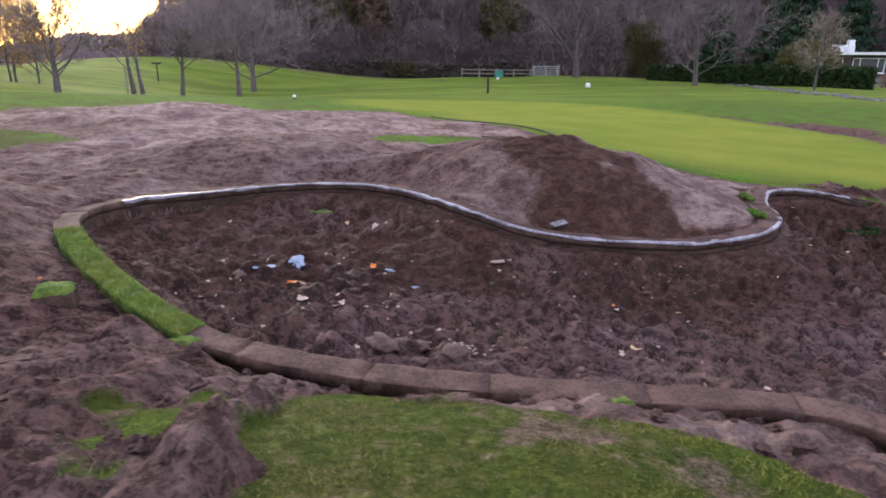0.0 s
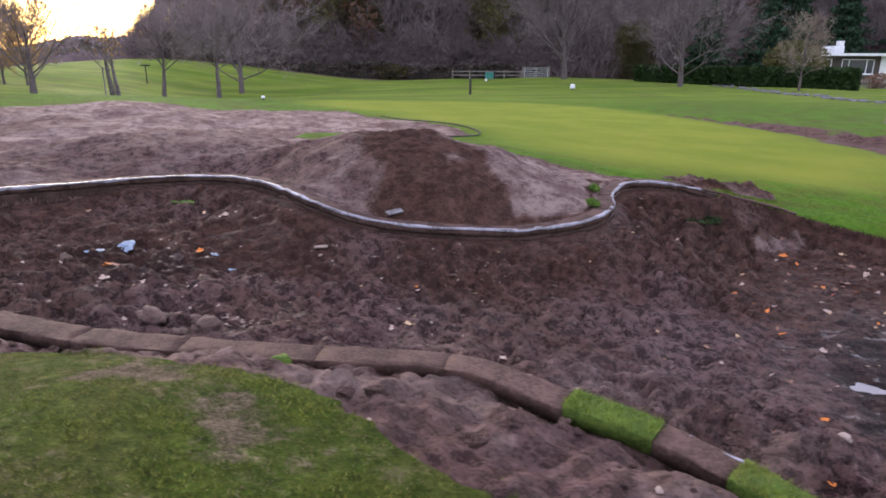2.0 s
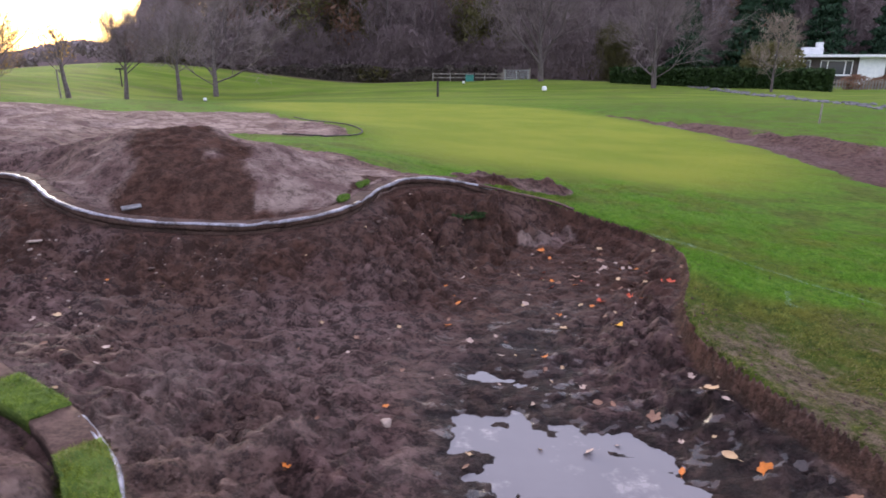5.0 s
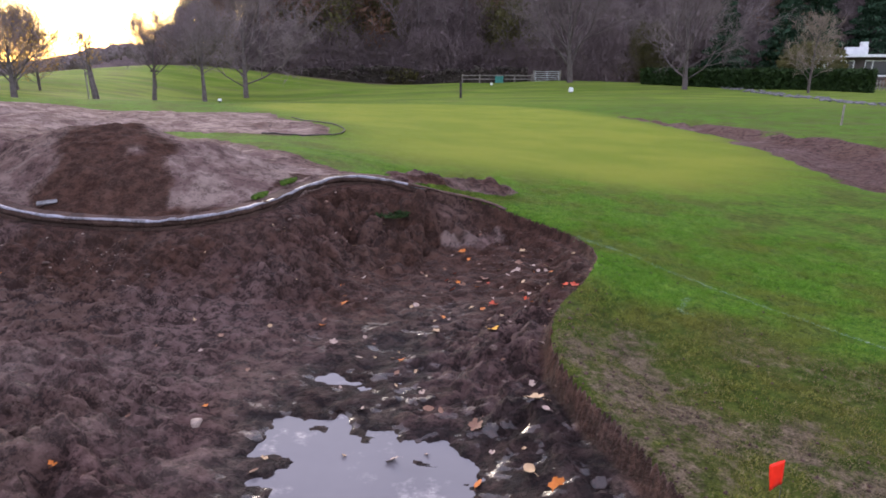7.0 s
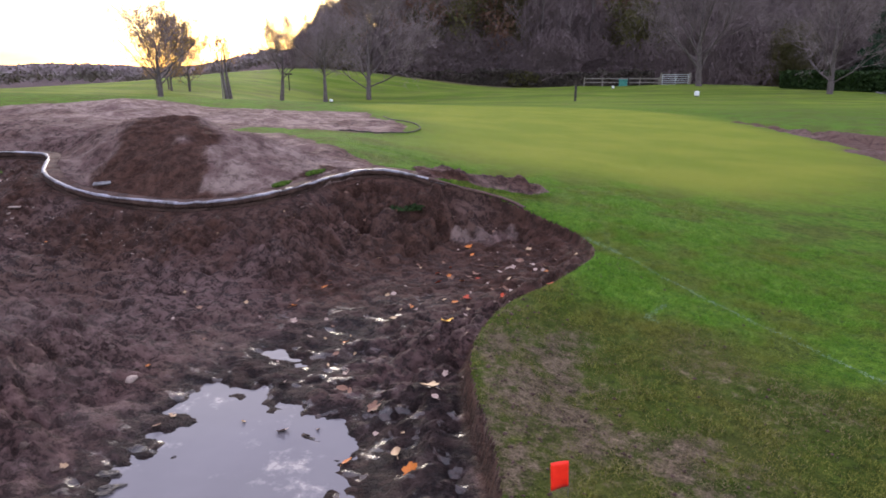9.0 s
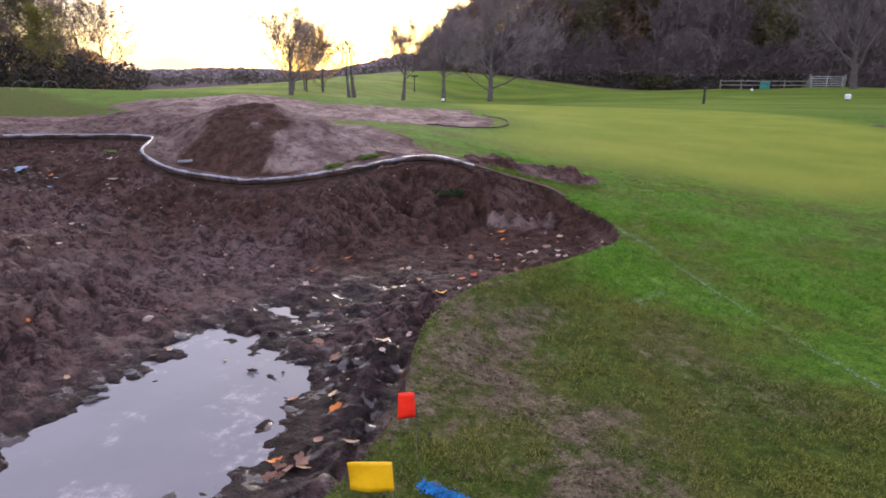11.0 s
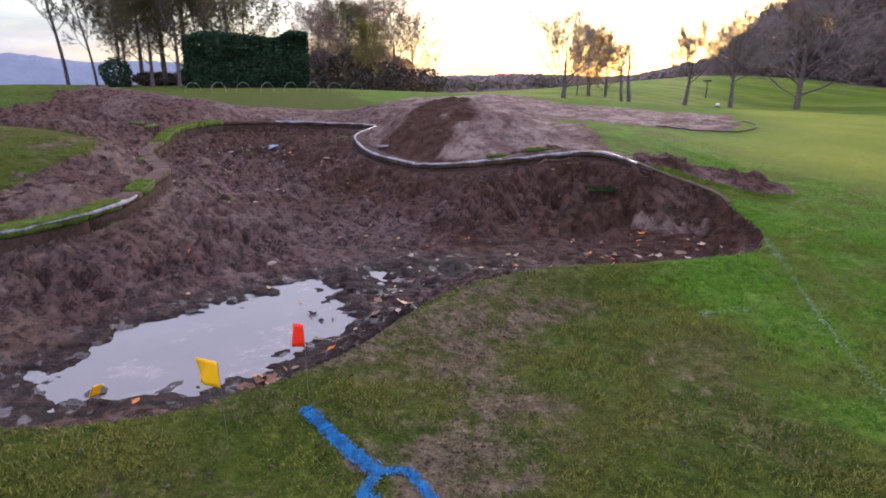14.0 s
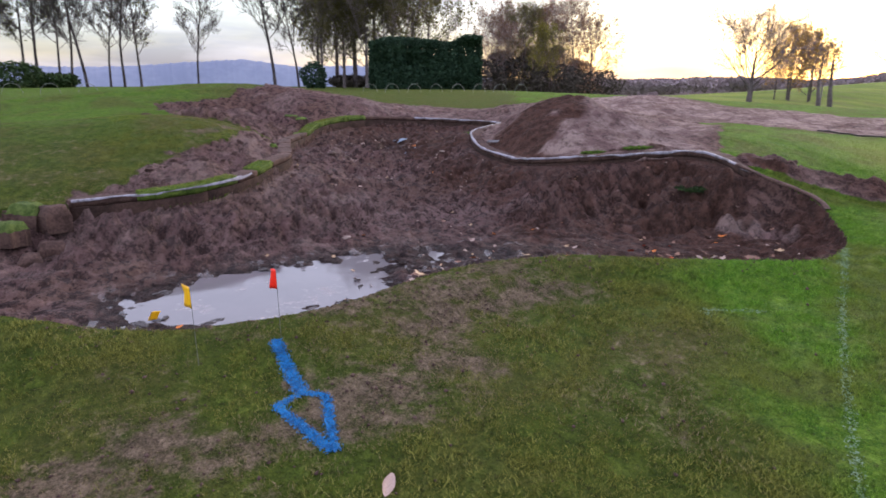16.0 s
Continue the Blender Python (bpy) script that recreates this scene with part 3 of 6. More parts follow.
def tube_arrays(a, b, ra, rb, sides):
    """Tapered tubes from a to b: arrays of verts and quad faces."""
    a, b = np.asarray(a, float), np.asarray(b, float)
    d = b - a
    d /= np.linalg.norm(d, axis=1)[:, None] + 1e-9
    ref = np.where(np.abs(d[:, 2:3]) > 0.9, np.array([[1.0, 0, 0]]), np.array([[0, 0, 1.0]]))
    u = np.cross(d, ref)
    u /= np.linalg.norm(u, axis=1)[:, None] + 1e-9
    v = np.cross(d, u)
    ang = np.arange(sides) * 2 * np.pi / sides
    ring = u[:, None, :] * np.cos(ang)[None, :, None] + v[:, None, :] * np.sin(ang)[None, :, None]
    va = a[:, None, :] + ring * np.asarray(ra)[:, None, None]
    vb = b[:, None, :] + ring * np.asarray(rb)[:, None, None]
    n = len(a)
    verts = np.concatenate([va, vb], 1).reshape(-1, 3)
    base = (np.arange(n) * 2 * sides)[:, None]
    k = np.arange(sides)[None, :]
    faces = np.stack([base + k, base + (k + 1) % sides, base + sides + (k + 1) % sides, base + sides + k], -1).reshape(-1, 4)
    return verts, faces


# ---------------------------------------------------------------- the ground
def axis(lo, hi, step, near, far):
    core = np.arange(lo, hi + step / 2, step)

    def tail(limit):
        out, d, s = [], 0.0, step
        while d < limit:
            s *= 1.047 if d < 120 else 1.16
            d += s
            out.append(d)
        return np.array(out)
    return np.concatenate([lo - tail(near)[::-1], core, hi + tail(far)])


def clods(x, y, size, seed):
    """Height of packed round clods, 0..1."""
    u, v = x / size, y / size
    i0, j0 = np.floor(u).astype(np.int64), np.floor(v).astype(np.int64)
    best = np.zeros(u.shape)
    for di in (-1, 0, 1):
        for dj in (-1, 0, 1):
            i, j = i0 + di, j0 + dj
            r = .35 + .55 * hash2(i, j, seed + 2)
            d2 = (u - i - hash2(i, j, seed)) ** 2 + (v - j - hash2(i, j, seed + 1)) ** 2
            best = np.maximum(best, r * np.sqrt(np.maximum(0, 1 - d2 / (r * r))))
    return best


def ground_height(x, y):
    """Height of the ground and the masks of what covers it."""
    n = len(x)
    z = outer_height(x, y)
    soil = np.zeros(n)
    dry_lit, dark, wet, bare, green, wood, roughs, lush, depth = (np.zeros(n) for _ in range(9))
    near = (x > -4.2) & (x < 7) & (y > -2) & (y < 7.6)
    px, py = x[near], y[near]
    wob = 0.03 * fbm(px, py, .35, 3, 5)
    dist, k = edge_distance(px, py, LIP[:, :2])
    ins = inside(px, py, LIP[:, :2])
    lipz = LIP[k, 2]
    on_wall = (k >= N_START) & (k < N_WALL)
    d_in = np.where(ins, dist, 0)
    zo = z[near]
    # outside: meet the lip
    blend = smooth(0.0, 0.55, dist)
    zo = lipz * (1 - blend) + zo * blend - np.where(on_wall, 0.02, 0)
    south = on_wall & (py < 2.7) & (px < 2.6)
    zo = zo - np.where(south, 0.07 * np.exp(-((dist - 0.155) / .035) ** 2) * smooth(-.2, .5, fbm(px, py, .8, 2, 3)), 0)
    zo = np.where(on_wall & (dist < 0.12), lipz - 0.10 + 0.06 * smooth(.08, .12, dist), zo)
    # inside: a bank down to the floor
    fl = floor_height(px, py)
    drop = np.where(on_wall, 0.15 - .085 * smooth(3.4, 4.4, py) * smooth(-2.2, -1.6, px), 0.09 + .035 * smooth(3.6, 2.6, py))
    width = np.where(on_wall, 0.50, 0.26) + 0.10 * fbm(px, py, .9, 2, 21)
    bank = np.exp(-(np.maximum(d_in, 0) / np.maximum(width, .12)) ** 1.35)
    zi = np.maximum(fl, fl + (lipz - drop - fl) * bank)
    cutf = smooth(0.0, 0.045, d_in + np.where(on_wall, .045, 0))
    zi = lipz * (1 - cutf) + zi * cutf
    lump = 0.5 * np.abs(fbm(px, py, .34, 3, 31)) + 0.3 * fbm(px, py, .12, 3, 41) - 0.40 * smooth(.3, .8, vnoise(px * 7 + 2 * vnoise(px * 2, py * 2, 8), py * 9, 61)) - .50 * smooth(.15, .45, vnoise(px * 12 + 1.5 * vnoise(px * 3, py * 3, 18), py * 15, 63))
    calm = smooth(0.02, 0.2, d_in)
    wx, wy = px + .03 * fbm(px, py, .13, 2, 7), py + .03 * fbm(px, py, .13, 2, 9)
    lump = lump + .75 * clods(wx, wy * 1.25, .15, 3) + .42 * clods(wx, wy, .065, 5) - .45
    # trodden plates with steep broken edges
    lump = lump + .55 * smooth(-.10, .10, fbm(wx, wy * 1.2, .17, 3, 131)) - .30 * smooth(.10, .32, fbm(wx, wy, .10, 2, 137))
    lump = lump * (.55 + .45 * smooth(-.5, .5, fbm(px, py, 1.1, 2, 15)))
    mud = smooth(.02, .14, zi - WATER)
    zi = zi + calm * (0.105 * (.66 + .34 * smooth(.6, 3.0, px)) * lump * (.17 + .83 * mud) + .02 * fbm(px, py, .5, 2, 77))
    zz = np.where(ins, zi, zo)
    z[near] = zz
    depth[near] = d_in
    in_full = np.zeros(n, bool)
    in_full[near] = ins
    # soil outside
    reg = (x > -12) & (x < 7) & (y > -3) & (y < 20)
    rx, ry = x[reg], y[reg]
    ds, _ = edge_distance(rx, ry, DENSE_SOIL)
    sd = np.where(inside(rx, ry, SOIL), ds, -ds)
    sd = sd + .12 * fbm(rx, ry, .45, 4, 29) + .22 * smooth(2.4, 1.4, ry) * fbm(rx, ry, .5, 3, 39)
    for ix, iy, ir in ((-.78, 1.20, .06), (-.82, 1.38, .07), (-.84, 1.56, .09), (-.74, 1.74, .07), (-.62, 1.86, .05), (-1.0, 1.62, .05)):
        sd = np.minimum(sd, np.hypot(rx - ix, (ry - iy) * 1.3) - ir + .06 * fbm(rx, ry, .16, 3, 49))
    s_val = 0.5 + np.clip(sd / 0.30, -.5, .5)
    # the spoil heap on the turf
    heap = segment_distance(rx, ry, 3.72, 6.06, 4.46, 6.36) + .05 * fbm(rx, ry, .25, 3, 43)
    hf = np.sqrt(np.clip(1 - np.maximum(heap, 0) / .33, 0, 1))
    s_val = np.maximum(s_val, smooth(.36, .24, heap))
    lumps = fbm(rx, ry, .22, 4, 71)
    m = smooth(.4, .6, s_val)
    inr = in_full[reg]
    cl = clods(rx, ry, .13, 11) + .6 * clods(rx, ry, .06, 13) - .7
    lumps = 1.15 * lumps + .5 * fbm(rx, ry, .09, 3, 72) + .45 * cl * smooth(3.3, 2.5, ry) * (.4 + .6 * smooth(-.4, .5, fbm(rx, ry, .8, 2, 73))) + .35 * cl * hf + .2 * cl
    hump = smooth(.0, .10, sd) * smooth(-.80, -.50, rx) * smooth(-.30, -.40, rx) * smooth(1.85, 1.5, ry) * smooth(.75, 1.0, ry)
    z_add = np.where(inr, 0, hump * (.115 + .035 * cl) + hf * (0.105 + .03 * smooth(3.6, 4.1, rx) + .020 * lumps) + m * (0.015 * lumps * (1 + 1.3 * smooth(3.2, 2.0, ry)) + (.030 + .02 * smooth(4, 5, ry)) * (.5 - np.abs(fbm(.55 * rx + .3 * ry, 1.5 * ry - .6 * rx, .55, 3, 83))) * smooth(.1, .5, ds) + 0.06 * fbm(rx, ry, 1.1, 3, 81) * smooth(0.1, .8, ds)))
    z[reg] += z_add
    s_val = np.where(inr, 1.0, s_val)
    soil[reg] = s_val
    # dry raked crust on the mounds, dark loam tipped over one flank
    crust = smooth(2.9, 4.4, ry + .25 * fbm(rx, ry, 1.2, 2, 91)) * smooth(-.15, .35, np.where(inr, -1, ds))
    west = smooth(3.6, 2.4, ry) * (.18 + .14 * smooth(-1.0, -.2, rx) + .2 * fbm(rx, ry, .6, 3, 93))
    crust = crust * (.55 + .45 * smooth(.6, 1.5, rx + .25 * (ry - 5)) * smooth(8, 6.5, ry) + .45 * smooth(5.5, 8, ry)) * (.85 + .45 * fbm(rx, ry * 1.8, 1.3, 3, 95))
    # lit south part of the floor, painted in as paler soil
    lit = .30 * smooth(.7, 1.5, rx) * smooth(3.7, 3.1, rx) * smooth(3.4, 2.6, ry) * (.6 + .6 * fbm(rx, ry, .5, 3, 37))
    dry_lit[reg] = np.where(inr, 0.05 + np.clip(lit, 0, 1), np.maximum(crust * .95, west))
    dd, _ = edge_distance(rx, ry, densify(DARK, .05))
    dk = np.where(inside(rx, ry, DARK), -dd, dd)
    dk = dk + .10 * fbm(rx, ry, .4, 4, 33)
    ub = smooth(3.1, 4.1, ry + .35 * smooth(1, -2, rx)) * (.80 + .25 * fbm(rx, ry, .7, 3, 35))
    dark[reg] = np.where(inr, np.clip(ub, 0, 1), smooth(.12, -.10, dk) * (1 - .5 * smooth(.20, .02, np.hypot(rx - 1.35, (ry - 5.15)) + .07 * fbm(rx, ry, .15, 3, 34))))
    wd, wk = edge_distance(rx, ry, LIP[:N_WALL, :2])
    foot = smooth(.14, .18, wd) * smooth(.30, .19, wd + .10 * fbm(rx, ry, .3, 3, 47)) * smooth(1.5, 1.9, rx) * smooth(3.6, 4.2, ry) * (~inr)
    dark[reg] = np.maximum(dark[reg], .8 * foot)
    hb = smooth(.36, .24, heap) * (~inr)
    dark[reg] = np.maximum(dark[reg], 0.6 * hb * (.75 + .35 * fbm(rx, ry, .3, 2, 45)))
    dry_lit[reg] = dry_lit[reg] * (1 - .8 * hb)
    # wet floor
    wv = smooth(.055, -.01, z - WATER) + .55 * np.exp(-(((x + .75) / .6) ** 2 + ((y - 3.75) / .35) ** 2)) + .5 * np.exp(-(((x - 4.0) / .8) ** 2 + ((y - 3.3) / .9) ** 2)) * smooth(-.2, .5, fbm(x, y, .5, 3, 13))
    wv = wv + .8 * smooth(.55, .2, np.hypot((x - 4.72) / 1.0, (y - 1.9) / 1.9)) + .5 * smooth(1.0, .5, np.hypot((x - 4.2) / 1.1, (y - 2.2) / 2.4)) * (.6 + .4 * fbm(x, y, .3, 3, 17))
    wv = wv * smooth(.03, .09, depth + .02 * fbm(x, y, .15, 2, 53))
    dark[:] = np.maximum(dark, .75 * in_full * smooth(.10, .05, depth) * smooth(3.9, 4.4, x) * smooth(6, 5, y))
    wet[:] = np.where(in_full, np.clip(wv, 0, 1), 0)
    slabm = smooth(.13, .06, segment_distance(x, y, 4.12, 5.22, 4.56, 5.40) + .05 * fbm(x, y, .2, 3, 44)) * in_full
    dry_lit[:] = np.maximum(dry_lit, .50 * slabm)
    dark[:] = dark * (1 - .6 * slabm)
    # far strip of bare soil beside the green
    fr = (x > 7.5) & (x < 15) & (y > 4) & (y < 25)
    fx, fy = x[fr], y[fr]
    df, _ = edge_distance(fx, fy, DENSE_FAR)
    fi = inside(fx, fy, FAR_SOIL)
    soil[fr] = 0.5 + np.clip((np.where(fi, df, -df) + .45 * fbm(fx, fy, 1.3, 4, 60)) / .6, -.5, .5)
    z[fr] += np.where(fi, -0.20 * smooth(0, .5, df) + .12 * np.exp(-(((fx - 12.2) / .6) ** 2 + ((fy - 12.5) / .8) ** 2)) + .05 * fbm(fx, fy, .6, 4, 19), 0)
    dry_lit[fr] = .12 + .25 * smooth(-.1, .6, fbm(fx, fy, 1.4, 3, 59))
    dark[fr] = .30 + .3 * fbm(fx, fy, 1.0, 3, 58)
    # putting green, worn turf, bare patches, woodland floor
    gr = (x > -6) & (x < 12) & (y > 6) & (y < 32)
    dg, _ = edge_distance(x[gr], y[gr], GREEN)
    green[gr] = smooth(-1.3, .9, np.where(inside(x[gr], y[gr], GREEN), dg, -dg))
    br = (x > 4) & (x < 8) & (y > 0) & (y < 4.5)
    b = np.full(br.sum(), 9.0)
    for ax, ay, bx, by, r in BARE:
        b = np.minimum(b, segment_distance(x[br], y[br], ax, ay, bx, by) - r)
    bare[br] = (.64 - .40 * smooth(2.25, 2.65, y[br]) + .20 * smooth(5.55, 5.8, x[br]) * smooth(2.4, 2.7, y[br])) * smooth(.26, -.14, b + .22 * fbm(x[br], y[br], .35, 4, 55))
    bare += .42 * smooth(-.15, .45, fbm(x, y, .4, 4, 57)) * smooth(3.2, 2.6, x) * smooth(2.6, 2.0, y) * smooth(-1.5, -1, x)
    bare += .35 * smooth(.55, .0, np.abs(x - 5.1)) * smooth(3.6, 2.6, y) * smooth(1.0, 1.8, y)
    bare += .38 * smooth(-.5, .5, fbm(x, y, .28, 4, 66)) * smooth(7.0, 6.0, x + .3 * y) * smooth(4.0, 5.0, x) * smooth(3.9, 2.9, y)
    bare += .5 * smooth(.24, -.04, segment_distance(x, y, .28, 1.52, .62, 1.22) - .06 + .14 * fbm(x, y, .2, 3, 67))
    roughs[:] = smooth(8.5, 11, x) + smooth(30, 36, y)
    wood[:] = smooth(69, 71.5, y - .1 * (x - 10)) * smooth(-48, -44, x + 0.3 * (y - 74))
    lush[:] = np.clip(smooth(-.3, .4, y + .436 * x - 5.95 + .3 * fbm(x, y, .8, 3, 27)) + .7 * smooth(2.0, -2.0, x) * smooth(3, 0, y) * (1 - .7 * smooth(-1.0, -.4, x) * smooth(.5, .9, y)), 0, 1)
    # small unevenness of turf
    z += (1 - np.clip(soil, 0, 1)) * 0.007 * fbm(x, y, .30, 3, 23) * smooth(60, 20, np.hypot(x, y))
    return z, dict(soil=soil, dry_lit=dry_lit, dark=dark, wet=wet, bare=np.clip(bare, 0, 1), green=green, wood=wood, lush=lush, damp=in_full.astype(float), far=smooth(26, 36, y), rough=np.clip(roughs, 0, 1))


def densify(poly, step=.05):
    out = []
    for a, b in zip(poly, np.roll(poly, -1, 0)):
        k = max(1, int(np.linalg.norm(b - a) / step))
        out.append(a + (b - a) * np.linspace(0, 1, k, endpoint=False)[:, None])
    return np.vstack(out)


DENSE_SOIL, DENSE_FAR = densify(SOIL, .08), densify(FAR_SOIL, .12)
gx, gy = axis(-2.65, 5.5, 0.0152, 4400, 4400), axis(0.85, 6.1, 0.0152, 4400, 4400)
GX, GY = np.meshgrid(gx, gy)
GZ, GMASK = ground_height(GX.ravel(), GY.ravel())
NX, NY = len(gx), len(gy)
ii = (np.arange(NY - 1)[:, None] * NX + np.arange(NX - 1)[None, :]).ravel()
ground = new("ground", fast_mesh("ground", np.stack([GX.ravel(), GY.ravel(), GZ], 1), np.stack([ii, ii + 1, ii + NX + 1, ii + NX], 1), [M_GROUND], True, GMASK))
tagged(ground, "grass golf course ground with a freshly dug muddy bunker", "ground", kind="structure")
GZ2 = GZ.reshape(NY, NX)


def sample(grid, x, y):
    x, y = np.atleast_1d(np.asarray(x, float)), np.atleast_1d(np.asarray(y, float))
    i = np.clip(np.searchsorted(gx, x) - 1, 0, NX - 2)
    j = np.clip(np.searchsorted(gy, y) - 1, 0, NY - 2)
    u, v = (x - gx[i]) / (gx[i + 1] - gx[i]), (y - gy[j]) / (gy[j + 1] - gy[j])
    return (grid[j, i] * (1 - u) + grid[j, i + 1] * u) * (1 - v) + (grid[j + 1, i] * (1 - u) + grid[j + 1, i + 1] * u) * v


def gz(x, y):
    return float(sample(GZ2, x, y)[0])


# ---------------------------------------------------------------- the puddle
pud = spline([(3.2, 2.7), (3.4, 3.5), (3.75, 3.5), (4.35, 3.2), (4.75, 2.6), (5.0, 1.6), (4.9, .8), (4.4, .25), (3.7, .5), (3.2, 1.3), (3.0, 2.0)], .1, closed=True)
pv = [(4.1, 1.7, WATER)] + [(a, b, WATER) for a, b in pud]
puddle = new("puddle", mesh_of("puddle", pv, [(0, 1 + i, 1 + (i + 1) % len(pud)) for i in range(len(pud))], [M_WATER]))
tagged(puddle, "shallow muddy puddle reflecting sky on bunker floor", "puddle", kind="structure")


# ---------------------------------------------------------------- the sod wall round the bunker
def wall_frame():
    """The wall's inner edge, its outward normal, and the length along it."""
    c = WALL_CURVE
    t = np.gradient(c[:, :2], axis=0)
    t /= np.linalg.norm(t, axis=1)[:, None]
    out = np.stack([-t[:, 1], t[:, 0]], 1)
    s = np.concatenate([[0], np.cumsum(np.linalg.norm(np.diff(c[:, :2], axis=0), axis=1))])
    return c, out, s


WC, WOUT, WS = wall_frame()
# outward is the side that lies outside the bunker
if inside(WC[200:201, 0] + WOUT[200:201, 0] * .1, WC[200:201, 1] + WOUT[200:201, 1] * .1, LIP[:, :2])[0]:
    WOUT = -WOUT


def along_wall(s):
    return (np.array([np.interp(s, WS, WC[:, i]) for i in range(3)]).T, np.array([np.interp(s, WS, WOUT[:, i]) for i in range(2)]).T)


def sod_mesh(s0, s1, z0, z1, inner, width, mat, rng):
    """One laid sod that follows the wall's line."""
    n = max(3, int((s1 - s0) / .05))
    p, o = along_wall(np.linspace(s0, s1, n))
    verts, faces = [], []
    sec = [(0.004, 0.0), (-.003, .45), (0.0, .92), (.003, .98), (.016, 1.0), (.35, 1.01), (.7, 1.0), (.955, .99), (.99, .96), (1.0, .88), (1.0, 0.0)]
    for i in range(n):
        end = .002 if i in (0, n - 1) else 0
        for u, h in sec:
            w = inner + u * width if u > .1 else inner + u
            w += rng.uniform(-.004, .004)
            zz = p[i, 2] + z0 + (z1 - z0) * h + rng.uniform(-.004, .004) - end * h * .6 - .05 * min(1, max(0, (s0 + (s1 - s0) * i / (n - 1) - S_END + .35) / .35))
            verts.append((p[i, 0] + o[i, 0] * w, p[i, 1] + o[i, 1] * w, zz))
    m = len(sec)
    for i in range(n - 1):
        for k in range(m):
            a, b = i * m + k, i * m + (k + 1) % m
            faces.append((a, b, b + m, a + m))
    faces += [tuple(range(m))[::-1], tuple((n - 1) * m + k for k in range(m))]
    return mesh_of("sod", verts, faces, [mat], True)


S_END, S_BEG = WS[-1], WS[N_START]
wall_thing = thing("sod_wall", (0, 0, 0), "low wall of stacked turf sods edging the bunker", "wall", kind="structure")
w_rng = random.Random(4)


def nearest_s(x, y):
    return float(WS[np.argmin((WC[:, 0] - x) ** 2 + (WC[:, 1] - y) ** 2)])


S_GREEN = [(nearest_s(-1.12, 2.6), nearest_s(-2.3, 3.72)), (nearest_s(2.06, 1.71), nearest_s(1.78, 1.87)), (nearest_s(2.62, .75), nearest_s(2.28, 1.53))]
S_CUTS = sorted(v for g in S_GREEN for v in g)
S_LINER = [(S_BEG + .02, nearest_s(2.15, 1.64)), (nearest_s(-2.5, 4.62), nearest_s(3.9, 5.66))]
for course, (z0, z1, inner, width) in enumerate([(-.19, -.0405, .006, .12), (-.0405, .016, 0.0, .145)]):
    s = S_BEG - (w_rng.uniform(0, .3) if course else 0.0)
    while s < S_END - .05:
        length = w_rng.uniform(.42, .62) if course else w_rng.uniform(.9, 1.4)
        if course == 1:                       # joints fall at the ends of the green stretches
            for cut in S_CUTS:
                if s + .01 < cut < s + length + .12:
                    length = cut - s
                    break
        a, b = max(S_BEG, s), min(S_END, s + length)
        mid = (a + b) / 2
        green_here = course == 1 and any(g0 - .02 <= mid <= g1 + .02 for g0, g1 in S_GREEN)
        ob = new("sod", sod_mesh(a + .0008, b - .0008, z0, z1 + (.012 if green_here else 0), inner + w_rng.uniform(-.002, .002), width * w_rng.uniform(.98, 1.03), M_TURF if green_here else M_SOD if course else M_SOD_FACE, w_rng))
        ob.parent = wall_thing
        if green_here:
            tagged(ob, "fresh green turf sod")
            g_rng = np.random.default_rng(int(a * 100))
            gn = int((b - a) * 6500)
            gp, go = along_wall(g_rng.uniform(a, b, gn))
            gw = g_rng.uniform(-.006, width, gn)
            root = np.stack([gp[:, 0] + go[:, 0] * gw, gp[:, 1] + go[:, 1] * gw, gp[:, 2] + .022 - .02 * (gw < .004)], 1)
            ga = g_rng.uniform(0, 6.28, gn)
            gs = np.stack([np.cos(ga), np.sin(ga), 0 * ga], 1) * .0017
            tip = root + np.stack([g_rng.normal(0, .011, gn), g_rng.normal(0, .011, gn), g_rng.uniform(.008, .024, gn)], 1)
            gm = fast_mesh("turf_grass", np.stack([root - gs, root + gs, tip], 1).reshape(-1, 3), np.arange(3 * gn).reshape(-1, 3), [M_BLADE], False, {"lush": np.full(3 * gn, .45), "bare": np.repeat(.30 * smooth(-.3, .5, fbm(root[:, 0], root[:, 1], .12, 3, 5)), 3)})
            gob = new("turf_grass", gm)
            gob.parent = ob
        s += length

# the pale plastic liner that shows along the top edge
def liner_strip(p, o, ss, drop=0.0, mat=None):
    n = len(ss)
    ragged = .5 + .5 * smooth(-.5, .4, fbm(ss, ss * 0 + 1, .55, 3, 12))
    w0 = -.010 + .007 * vnoise(ss * 6, ss * 0 + 3, 2)
    w1 = w0 + (.036 + .010 * vnoise(ss * 2.3, ss * 0 + 9, 5) + .008 * vnoise(ss * 11, ss * 0, 6)) * ragged
    top = .016 + .006 * vnoise(ss * 3.1, ss * 0, 8) + .004 * vnoise(ss * 13, ss * 0, 9) - drop
    rows = [(w0, top - .016 - .010 * vnoise(ss * 5, ss * 0, 4)), (w0 - .002, top - .006), (w0 + .006, top + .002), (w1, top + .003), (w1 + .004, top - .014)]
    verts = np.stack([np.stack([p[:, 0] + o[:, 0] * w, p[:, 1] + o[:, 1] * w, p[:, 2] + h], 1) for w, h in rows], 1).reshape(-1, 3)
    k = len(rows)
    faces = [(i * k + j, i * k + j + 1, (i + 1) * k + j + 1, (i + 1) * k + j) for i in range(n - 1) for j in range(k - 1)]
    ob = new("liner", mesh_of("liner", verts, faces, [mat or M_LINER], True))
    ob.parent = wall_thing
    tagged(ob, "muddy brown buried liner edge" if mat else "pale grey wet plastic liner edge")


